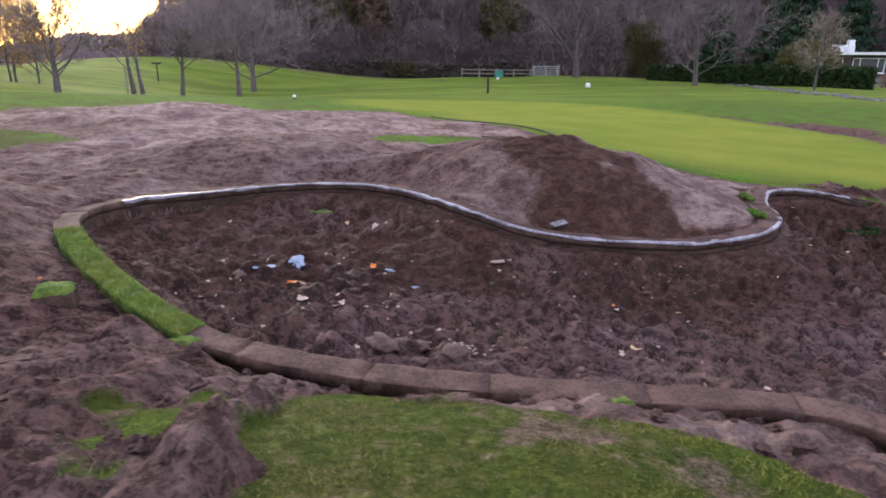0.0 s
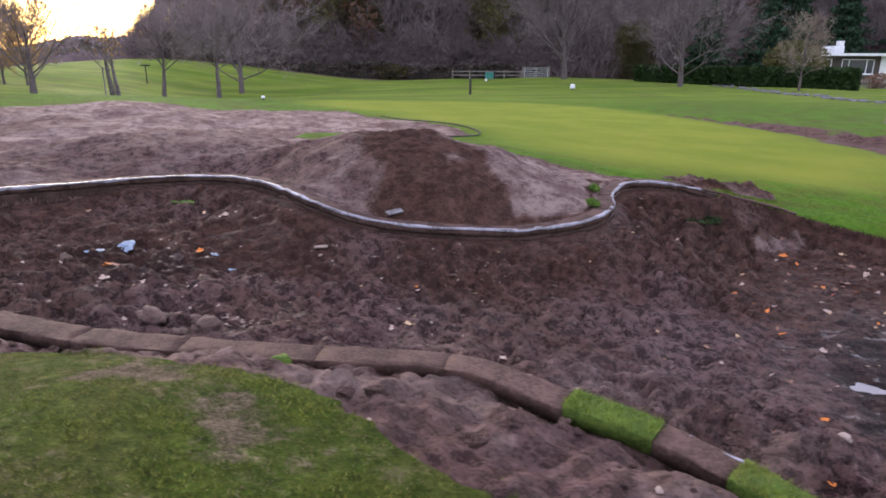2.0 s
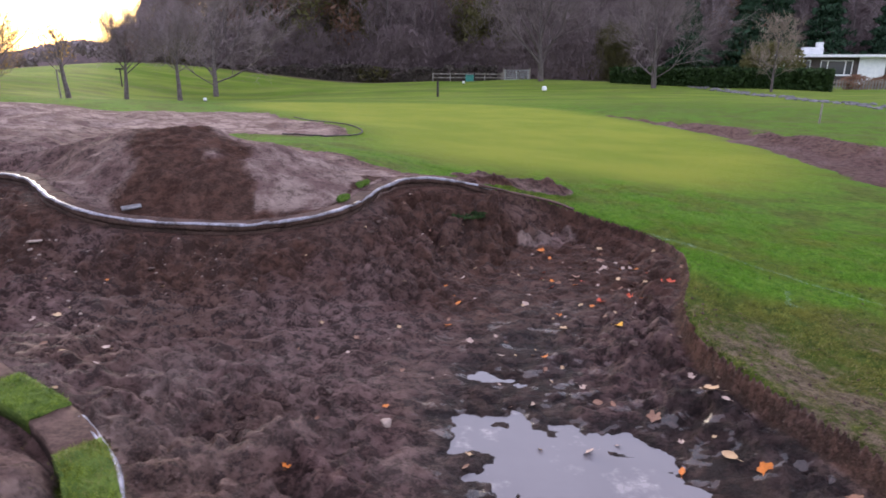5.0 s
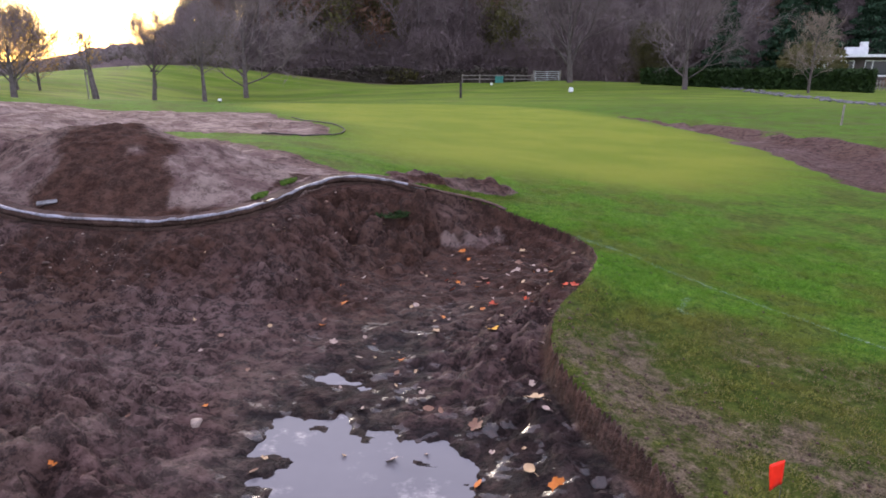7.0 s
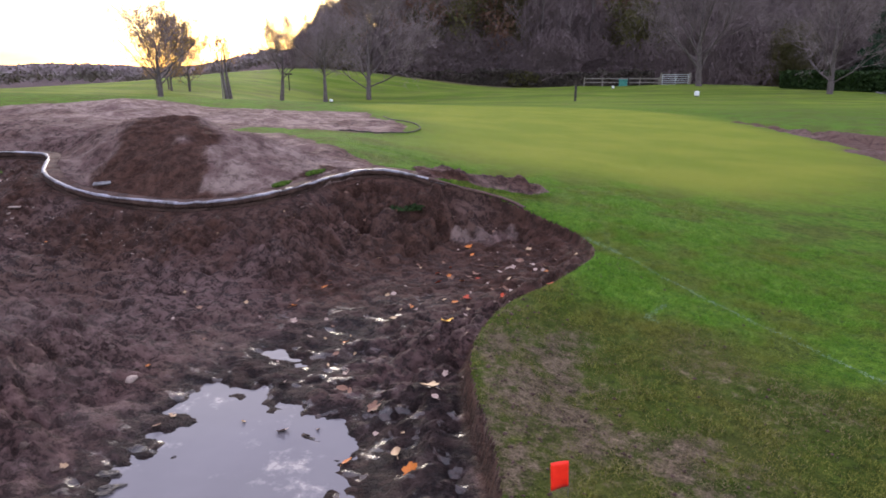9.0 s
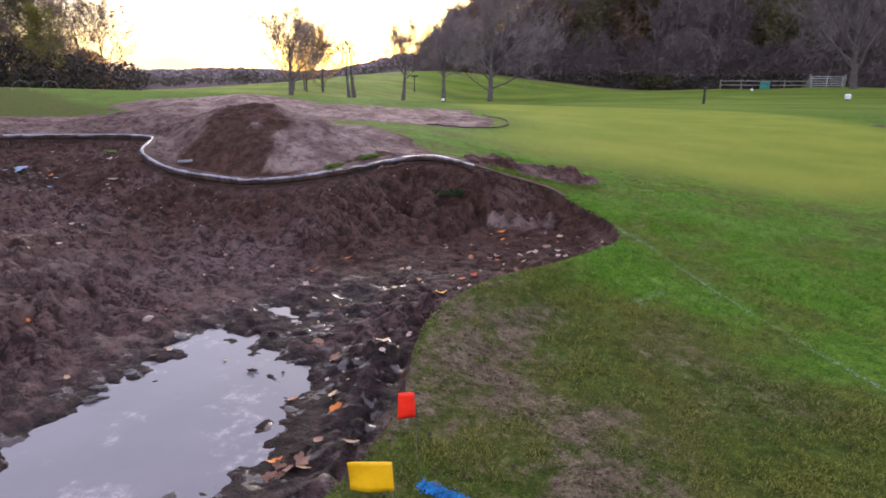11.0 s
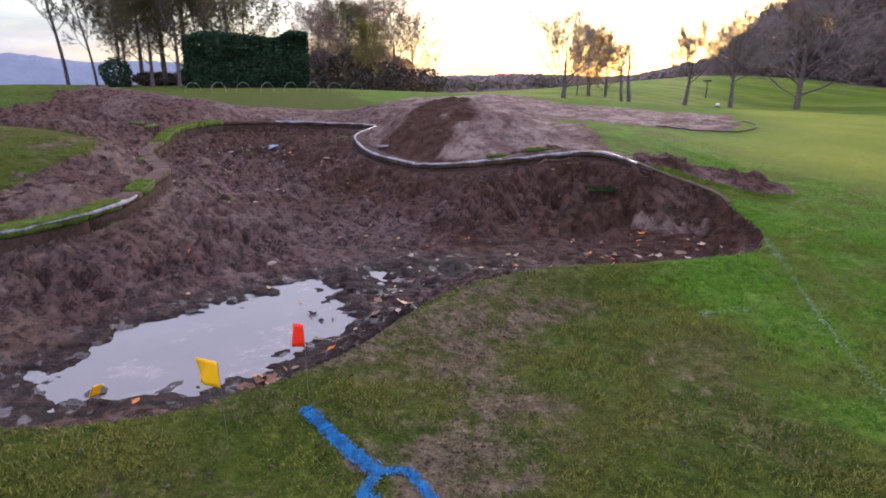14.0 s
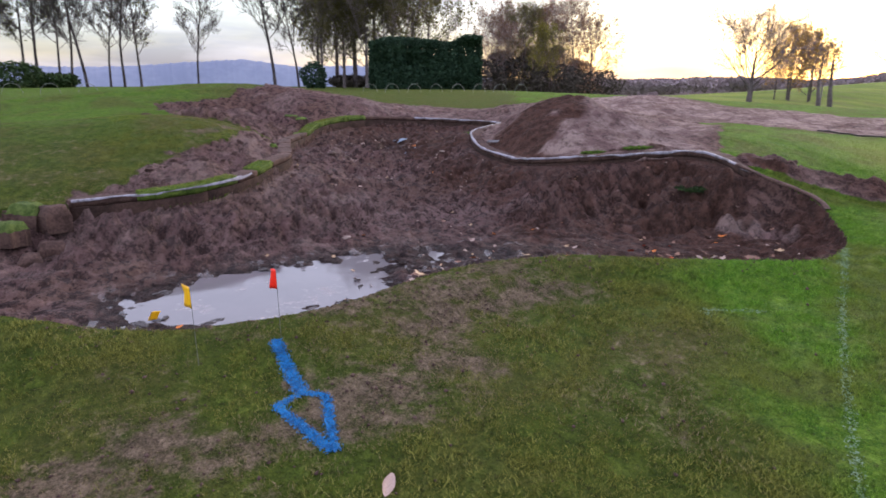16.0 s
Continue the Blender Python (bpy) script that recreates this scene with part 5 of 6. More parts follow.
# ---------------------------------------------------------------- grass blades on the near turf
def grass_blades(n, x0, x1, y0, y1, seed, hmin, hmax, soften):
    rng = np.random.default_rng(seed)
    x, y = rng.uniform(x0, x1, n), rng.uniform(y0, y1, n)
    soil, bare, lush = (sample(GMASK[k].reshape(NY, NX), x, y) for k in ("soil", "bare", "lush"))
    gap = np.minimum(np.minimum(x - x0, x1 - x), np.minimum(y - y0, y1 - y)) + .5 * soften * vnoise(x * 2, y * 2, 6)
    keep = (soil + .15 * rng.normal(0, 1, n) < .42) & (rng.uniform(0, 1, n) > bare * .75)
    keep &= rng.uniform(0, 1, n) < smooth(0, soften, gap)
    keep &= rng.uniform(-.9, .5, n) < fbm(x, y, .10, 3, 14)
    keep &= ~inside(x, y, LIP[:, :2])
    x, y, bare, lush = x[keep], y[keep], bare[keep], lush[keep]
    n = len(x)
    z = sample(GZ2, x, y)
    tall = 1 + .5 * vnoise(x * 2.5, y * 2.5, 3) + .4 * vnoise(x * 11, y * 11, 4)
    h = rng.uniform(hmin, hmax, n) * tall * (1 - .5 * bare)
    th, ph = rng.uniform(0, 2 * np.pi, n), rng.uniform(0, 2 * np.pi, n)
    w = rng.uniform(.0011, .0026, n)
    lean = h * rng.uniform(.4, 1.5, n)
    p0 = np.stack([x - np.cos(th) * w, y - np.sin(th) * w, z - .003], 1)
    p1 = np.stack([x + np.cos(th) * w, y + np.sin(th) * w, z - .003], 1)
    p2 = np.stack([x + np.cos(ph) * lean, y + np.sin(ph) * lean, z + h], 1)
    return np.stack([p0, p1, p2], 1).reshape(-1, 3), np.repeat(bare, 3), np.repeat(lush, 3)


gv, gb, gl = zip(*[grass_blades(560000, 4.6, 7.8, .2, 5.8, 1, .006, .016, .5), grass_blades(90000, 2.7, 7.0, 5.2, 8.0, 2, .008, .020, 1.0), grass_blades(200000, -1.2, 3.0, -.1, 2.3, 3, .005, .013, .6)])
gv, gb, gl = np.vstack(gv), np.concatenate(gb), np.concatenate(gl)
grass = new("grass", fast_mesh("grass", gv, np.arange(len(gv)).reshape(-1, 3), [M_BLADE], False, {"bare": gb, "lush": gl}))
tagged(grass, "short mown green grass blades on the lawn", "grass", kind="stuff")


# ---------------------------------------------------------------- trees
def tree_mesh(seed, height, width, trunk_r, low=.2, rise=.5, counts=(15, 6, 5, 5), twig_r=.006, leaves=0, leaf_size=.12, wobble=.04, round_top=.6, stem=.93):
    """A tree: trunk, boughs, branches, sprays of twigs, and leaf triangles at the tips; sizes in metres."""
    rng = np.random.default_rng(seed)
    thick, thin, sliver, tips = [], [], [], []

    def unit(v):
        return v / (np.linalg.norm(v) + 1e-9)

    def run(p, d, length, r0, r1, steps, up, wob, out):
        path = [(p, d, r0)]
        for i in range(steps):
            d = unit(d + rng.normal(0, wob, 3) + np.array([0, 0, up / steps]))
            q = p + d * length / steps
            a, b = r0 + (r1 - r0) * i / steps, r0 + (r1 - r0) * (i + 1) / steps
            out.append((p, q, a, b))
            p = q
            path.append((p, d, b))
        return path

    def along(path, f):
        k = min(len(path) - 2, int(f * (len(path) - 1)))
        u = f * (len(path) - 1) - k
        return path[k][0] * (1 - u) + path[k + 1][0] * u, path[k + 1][1], path[k][2] * (1 - u) + path[k + 1][2] * u

    def side(d, angle, az):
        e1 = unit(np.cross(d, (.31, .22, .93)))
        e2 = np.cross(d, e1)
        return unit(d * math.cos(angle) + (e1 * math.cos(az) + e2 * math.sin(az)) * math.sin(angle))

    trunk = run(np.array([0.0, 0, -.2]), np.array([0, 0, 1.0]), height * stem, trunk_r, max(twig_r, trunk_r * .10), 9, .3, wobble, thick)
    n1, n2, n3, n4 = counts
    az = rng.uniform(0, 6.28)
    for i in range(n1):
        f = low + (1 - low) * ((i + rng.uniform(0, .8)) / n1) * .97
        p, d, r = along(trunk, f)
        az += 2.4 + rng.uniform(-.4, .4)
        g = (f - low) / (1 - low)
        shape = (math.sin(math.pi * min(1, .25 + .75 * g)) ** round_top) * .8 + .25 * (1 - g)
        reach = width * .5 * shape * rng.uniform(.8, 1.15) + .04 * height
        if stem < .9:                      # a spreading tree: the upper boughs carry on to the top
            reach = reach * (1 - g) + g * (height - p[2]) * rng.uniform(.65, .95)
        b1 = run(p, side(d, rng.uniform(.85, 1.25) - .55 * g, az), reach * 1.1, r * rng.uniform(.22, .36), twig_r * 1.5, 4, rise, .12, thick)
        for j in range(n2):
            p2, d2, r2 = along(b1, .22 + .78 * (j + rng.uniform(0, .9)) / n2)
            b2 = run(p2, side(d2, rng.uniform(.45, .95), rng.uniform(0, 6.28)), reach * rng.uniform(.28, .5), max(twig_r * 1.3, r2 * .6), twig_r, 2, rise * .6, .16, thin)
            for k in range(n3):
                p3, d3, r3 = along(b2, .25 + .75 * (k + rng.uniform(0, .9)) / n3)
                b3 = run(p3, side(d3, rng.uniform(.4, 1.0), rng.uniform(0, 6.28)), reach * rng.uniform(.12, .26), twig_r, twig_r * .6, 1, rise * .5, .2, thin)
                tips.append(b3[-1][0])
                for _ in range(n4):
                    p4, d4, _r = along(b3, rng.uniform(.1, 1))
                    sliver.append((p4, p4 + side(d4, rng.uniform(.3, 1.0), rng.uniform(0, 6.28)) * reach * rng.uniform(.07, .18)))
    T, U = [[np.array([s[k] for s in L]) for k in range(4)] for L in (thick, thin)]
    v1, f1 = tube_arrays(*T, 6)
    v2, f2 = tube_arrays(*U, 3)
    a, b = np.array([s[0] for s in sliver]), np.array([s[1] for s in sliver])
    w = rng.normal(0, 1, a.shape)
    w = w / np.linalg.norm(w, axis=1)[:, None] * twig_r * .8
    quads = np.stack([a - w, a + w, b + w * .5, b - w * .5], 1).reshape(-1, 3)
    f2 = np.vstack([f2, len(v2) + np.arange(len(quads)).reshape(-1, 4)])
    v2 = np.vstack([v2, quads])
    fol = None
    if leaves:
        tip = np.array(tips)
        c = tip[rng.integers(0, len(tip), leaves)] + rng.normal(0, leaf_size * 1.6, (leaves, 3))
        d1, d2 = rng.normal(0, 1, (leaves, 3)), rng.normal(0, 1, (leaves, 3))
        fol = np.stack([c + d1 * leaf_size * .45, c + d2 * leaf_size * .45, c - (d1 + d2) * leaf_size * .3], 1).reshape(-1, 3)
    return (v1, f1), (v2, f2), fol


def tree_kind(name, seed, bark, twig, leaf_mat=None, **kw):
    """Meshes for one kind of tree: trunk with limbs, twigs and perhaps leaves."""
    (v1, f1), (v2, f2), fol = tree_mesh(seed, **kw)
    out = [("trunk", fast_mesh("trunk", v1, f1, [bark], True)), ("crown", fast_mesh("crown", v2, f2, [twig]))]
    if fol is not None:
        out.append(("foliage", fast_mesh("foliage", fol, np.arange(len(fol)).reshape(-1, 3), [leaf_mat])))
    return out


def plant(kind, x, y, scale, turn, label, group="", name="tree", sink=0.0, z=None):
    base = thing(name, (x, y, (gz(x, y) if z is None else z) - sink), label, "tree", group)
    base.scale = (scale, scale, scale)
    base.rotation_euler = (0, 0, radians(turn))
    for nm, me in kind:
        ob = new(nm, me)
        ob.parent = base
    return base


K_YOUNG = [tree_kind("young", s, M_BARK, M_TWIG, height=5.0, width=4.6, trunk_r=.16, low=.50, rise=.50, stem=.66, counts=(20, 8, 6, 10), twig_r=.0065) for s in (3, 5)]
K_FIRST = tree_kind("first", 9, M_BARK, M_TWIG, M_AUTUMN, height=4.9, width=4.6, trunk_r=.16, low=.24, rise=.45, stem=.6, counts=(18, 7, 6, 7), twig_r=.0075, leaves=900, leaf_size=.065, round_top=.7)
K_BIG = [tree_kind("big", s, M_BARK, M_TWIG, height=11.5, width=10.5, trunk_r=.25, low=.14, rise=.42, stem=.55, counts=(20, 8, 7, 12), twig_r=.010, round_top=.45) for s in (8, 12)]
K_WOOD = [tree_kind("wood", s, M_BARK, M_TWIG, height=17.0, width=8.5, trunk_r=.17, low=.07, rise=.7, counts=(14, 5, 4, 6), twig_r=.022) for s in (21, 22, 23)]
K_WOODL = [tree_kind("woodl", s, M_BARK, M_TWIG, lm, height=15.0, width=7.5, trunk_r=.16, low=.07, rise=.6, counts=(12, 5, 4, 3), twig_r=.020, leaves=1800, leaf_size=.36) for s, lm in ((31, M_OLIVE), (32, M_RUST))]
K_PALE = tree_kind("pale", 41, M_BARK, M_PALE_TWIG, height=6.0, width=4.6, trunk_r=.11, low=.17, rise=.45, counts=(22, 8, 6, 6), twig_r=.007, round_top=1.3)
K_GOLD = [tree_kind("gold", s, M_BARK, M_TWIG, M_AUTUMN, height=5.4, width=4.6, trunk_r=.09, low=.14, rise=.75, counts=(16, 7, 5, 6), twig_r=.008, leaves=3200, leaf_size=.09, round_top=.7) for s in (51, 52)]
K_SLIM = [tree_kind("slim", s, M_SILHOUETTE_TWIG, M_SILHOUETTE_TWIG, M_OLIVE, leaves=1500 if s == 64 else 250, leaf_size=.13, height=12.0, width=5.2, trunk_r=.12, low=.26, rise=.7, counts=(17, 7, 6, 7), twig_r=.014, wobble=.035) for s in (61, 62, 63, 64)]
K_LEAFY = [tree_kind("leafy", s, M_BARK, M_TWIG, lm, height=12.0, width=w, trunk_r=.20, low=.16, rise=.5, counts=(18, 7, 4, 4), twig_r=.013, leaves=n, leaf_size=.15, round_top=.4) for s, lm, w, n in ((71, M_OLIVE, 9.0, 9500), (72, M_RUST, 11.0, 5000), (73, M_YELLOWGREEN, 8.0, 10000))]

K_POLE = tree_kind("pole", 15, M_BARK, M_TWIG, M_AUTUMN, height=3.2, width=1.9, trunk_r=.13, low=.45, rise=.7, counts=(9, 4, 4, 4), twig_r=.008, leaves=160, leaf_size=.07)

# the row of young trees on the fairway
plant(K_POLE, -12.85, 26.4, .85, 40, "slim pollarded young tree with few twigs", "young trees")
for i, (x, y, s) in enumerate([(-15.85, 25.5, .95), (-14.75, 29.45, 1.05), (-14.6, 34.4, .98), (-11.2, 33.4, 1.0)]):
    plant((K_FIRST, K_POLE, K_YOUNG[0], K_YOUNG[1])[i], x, y, s, 70 * i, "young tree with a few golden autumn leaves" if i == 0 else "slim pollarded young tree with few twigs" if i == 1 else "bare young broadleaf tree on the fairway", "young trees")
plant(K_BIG[1], -15.9, 51.1, 1.05, 20, "tall bare broadleaf tree on the fairway")
plant(K_BIG[0], 11.3, 59.0, 1.2, 0, "large spreading bare tree before the wood")
plant(K_BIG[1], 19.4, 51.7, .92, 130, "spreading bare tree beside a garden hedge")
plant(K_PALE, 27.9, 49.8, .95, 0, "small pale twiggy tree before a garden hedge")

# the wood
def skyline(x, y):
    """How high the wood may stand at a place: its edge slopes down to the west."""
    az = math.degrees(math.atan2(3 - x, y))
    el = float(np.interp(-az, [-27.6, -26.6, -25.2, -23.6, -20, -12, 0], [1.2, 2.9, 4.6, 5.8, 9, 13, 15]))
    return 1.6 + math.hypot(x - 3, y) * math.tan(radians(el)) if az < 27.6 else 0.0


r_wd = random.Random(3)
for row, yy in enumerate((77, 84, 94)):
    x = -44.0
    while x < 80:
        y = yy + .1 * (x - 10) + r_wd.uniform(-2.5, 2.5)
        room = skyline(x, y) - gz(x, y)
        if room > 3.0:
            bare_tree = r_wd.random() < .76
            full = 17.0 if bare_tree else 15.0
            s = min(room / full * r_wd.uniform(.85, 1.05), r_wd.uniform(.8, 1.15))
            plant(K_WOOD[r_wd.randrange(3)] if bare_tree else K_WOODL[r_wd.randrange(2)], x, y, s, r_wd.uniform(0, 360),
                  "tall bare woodland tree on the hillside" if bare_tree else "woodland tree with thin autumn leaves", "woodland trees")
        x += r_wd.uniform(3.2, 5.6) * (1 + .22 * row)


def thicket_mesh(seed, n):
    """A tangle of upright twigs within a rough dome, one metre high and wide."""
    rng = np.random.default_rng(seed)
    r, a, h = np.sqrt(rng.uniform(0, 1, n)), rng.uniform(0, 6.283, n), rng.uniform(0, 1, n) ** .8
    lim = .52 * np.sqrt(np.clip(1 - (h * .96) ** 2.6, .02, 1)) * (1 + .3 * vnoise(a * 1.6, h * 4, seed) + .18 * vnoise(a * 5, h * 11, seed + 1))
    c = np.stack([np.cos(a) * r * lim, np.sin(a) * r * lim * .75, h * (1 + .12 * vnoise(a * 2, r * 3, seed + 2))], 1)
    up = rng.normal(0, .55, (n, 3)) + np.array([0, 0, .7])
    up /= np.linalg.norm(up, axis=1)[:, None]
    L = rng.uniform(.03, .085, n)[:, None]
    w = np.cross(up, rng.normal(0, 1, (n, 3)))
    w = w / (np.linalg.norm(w, axis=1)[:, None] + 1e-9) * rng.uniform(.0016, .0042, n)[:, None]
    v = np.stack([c - up * L - w, c - up * L + w, c + up * L], 1).reshape(-1, 3)
    return v


THICKETS = [fast_mesh("thicket", thicket_mesh(s, 7000), np.arange(21000).reshape(-1, 3), [m]) for s, m in ((1, M_FARWOOD), (2, M_FARWOOD), (3, M_FARWOOD), (4, M_OLIVE), (5, M_RUST))]
r_tk = random.Random(17)
for yy, tall in ((75.5, 6.0), (80, 10.0), (88, 14.0)):
    x = -44.0
    while x < 76:
        y = yy + .1 * (x - 10) + r_tk.uniform(-1.5, 1.5)
        h = min(skyline(x, y) - gz(x, y), tall * r_tk.uniform(.75, 1.2))
        if h > 2:
            ob = new("thicket", THICKETS[r_tk.choice((0, 0, 1, 1, 2, 2, 3, 2) if yy < 78 else (0, 0, 1, 1, 2, 2, 3, 4))])
            wide = r_tk.uniform(7.5, 10.0) * min(1, .45 + h / 14)
            ob.location, ob.scale, ob.rotation_euler = (x, y, gz(x, y) - .2), (wide, wide, h), (0, 0, r_tk.uniform(-.5, .5))
            tagged(ob, "tangled brown twiggy thicket under the woodland trees", "thicket", "thickets in the wood")
        x += r_tk.uniform(4.2, 5.8)


# foliage masses: hedges, bushes, conifers built of many small leaf triangles
def foliage(n, inside_fn, lo, hi, size, seed, shell=None):
    rng = np.random.default_rng(seed)
    pts = np.zeros((0, 3))
    while len(pts) < n:
        p = rng.uniform(lo, hi, (n * 2, 3))
        pts = np.vstack([pts, p[inside_fn(p, rng)]])
    c = pts[:n]
    d1, d2 = rng.normal(0, 1, (n, 3)), rng.normal(0, 1, (n, 3))
    return np.stack([c + d1 * size * .5, c + d2 * size * .5, c - (d1 + d2) * size * .4], 1).reshape(-1, 3)


def leaf_mesh_of(name, v, mat):
    return fast_mesh(name, v, np.arange(len(v)).reshape(-1, 3), [mat])


def hedge(name, x0, y0, x1, y1, wide, height, n, size, mat, label, seed, lumpy=.15):
    L = math.hypot(x1 - x0, y1 - y0)

    def fn(p, rng):
        top = height * (1 + lumpy * .5 * vnoise(p[:, 0] * .9, p[:, 0] * 0 + seed, seed)) - lumpy * .6 * np.abs(p[:, 1]) / wide
        w = wide / 2 * (1 + lumpy * vnoise(p[:, 0] * 1.3, p[:, 2] * 1.3, seed + 1))
        d = np.minimum(np.minimum(w - np.abs(p[:, 1]), top - p[:, 2]), np.minimum(p[:, 0], L - p[:, 0]) + .02)
        return (d > 0) & (d < .22)
    v = foliage(n, fn, (0, -wide, 0), (L, wide, height * 1.2), size, seed)
    zb = min(gz(x0, y0), gz(x1, y1))
    base = thing(name, (x0, y0, zb), label, "hedge")
    base.rotation_euler = (0, 0, math.atan2(y1 - y0, x1 - x0))
    core = part("core", box_bm(.3, -wide / 2 * (1 - lumpy) + .22, -.3, L - .3, wide / 2 * (1 - lumpy) - .22, height * (1 - lumpy * .5) - .35, .1), mat, base)
    ob = new("leaves", leaf_mesh_of("leaves", v, mat))
    ob.parent = base
    return base


hedge("garden_hedge", 17.6, 58.5, 33.8, 52.2, 1.6, 1.75, 9000, .22, M_HEDGE, "long clipped dark green garden hedge", 5, .05)
hedge("conifer_hedge", -28.5, 10.1, -26.3, 16.0, 2.6, 2.65, 42000, .105, M_CONIFER, "tall dense dark green conifer hedge", 7, .30)
hedge("wood_hedge", -34, 69.5, 8.0, 71.8, 2.2, 1.5, 9000, .22, M_BRAMBLE, "low dark brown tangled hedge along the wood", 9, .4)


def bush(x, y, rx, ry, h, n, size, mat, label, seed, z=None):
    def fn(p, rng):
        k = 1 + .35 * vnoise(p[:, 0] * 1.5 / rx, p[:, 2] * 1.5 / rx + p[:, 1], seed)
        d = (p[:, 0] / rx) ** 2 + (p[:, 1] / ry) ** 2 + ((p[:, 2] - h * .45) / (h * .55)) ** 2
        return (d < k) & (d > k * .35) & (p[:, 2] > 0)
    v = foliage(n, fn, (-rx * 1.4, -ry * 1.4, 0), (rx * 1.4, ry * 1.4, h * 1.4), size, seed)
    ob = new("bush", leaf_mesh_of("bush", v, mat))
    ob.location = (x, y, gz(x, y) if z is None else z)
    return tagged(ob, label, "bush")


def conifer(x, y, h, r, seed, label):
    base = thing("conifer", (x, y, gz(x, y)), label, "tree")
    rng = np.random.default_rng(seed)
    v, f = tube_arrays([(0, 0, -.3)], [(0, 0, h * .95)], [.22], [.03], 7)
    tr = new("trunk", mesh_of("trunk", v, f, [M_BARK], True))
    tr.parent = base
    n = 5200
    t = rng.uniform(.06, 1, n) ** .8
    a = rng.uniform(0, 2 * np.pi, n)
    tier = .75 + .25 * np.sin(t * h * 5.5)
    rad = r * (1 - t) * tier * np.sqrt(rng.uniform(.25, 1, n)) * (1 + .25 * vnoise(a * 2, t * 9, seed))
    c = np.stack([np.cos(a) * rad, np.sin(a) * rad, t * h - rad * .18], 1)
    d1, d2 = rng.normal(0, 1, (n, 3)), rng.normal(0, 1, (n, 3))
    size = .34
    tri = np.stack([c + d1 * size * .5, c + d2 * size * .5, c - (d1 + d2) * size * .4], 1).reshape(-1, 3)
    ob = new("foliage", leaf_mesh_of("foliage", tri, M_CONIFER))
    ob.parent = base


conifer(36, 74, 13, 4.2, 1, "dark green conifer behind the house")
conifer(41, 78, 15, 4.8, 2, "dark green conifer behind the house")
conifer(46, 76, 14, 4.6, 3, "dark green conifer behind the house")
conifer(29, 72, 10, 3.6, 4, "dark green conifer beside the wood")
conifer(52, 74, 13, 4.2, 5, "dark green conifer behind the house")
bush(32.5, 60, 3.0, 2.0, 4.0, 2600, .22, M_OLIVE, "olive brown garden shrub behind the hedge", 3)
bush(37.8, 55.5, 1.4, 1.0, 1.3, 900, .14, M_RUST, "reddish shrub beside the house", 4)
bush(41.5, 57.5, 1.4, 1.0, 1.2, 900, .14, M_RUST, "reddish shrub beside the house", 14)
bush(-6.0, 71.0, 2.4, 1.2, 1.7, 1500, .2, M_OLIVE, "pale green shrub in the wood edge hedge", 5)


# dull turf tufts by the bunker
bush(3.58, 5.27, .15, .08, .018, 420, .016, M_HEDGE, "dull mossy grass tuft on the bunker bank", 31)
bush(3.70, 5.33, .08, .06, .015, 200, .014, M_HEDGE, "dull mossy grass tuft on the bunker bank", 32)
bush(2.60, 5.46, .06, .18, .02, 1500, .014, M_GREENTUFT, "green turf strip laid behind the sod wall", 33)
bush(2.50, 4.98, .05, .15, .02, 1300, .014, M_GREENTUFT, "green turf strip laid behind the sod wall", 34)


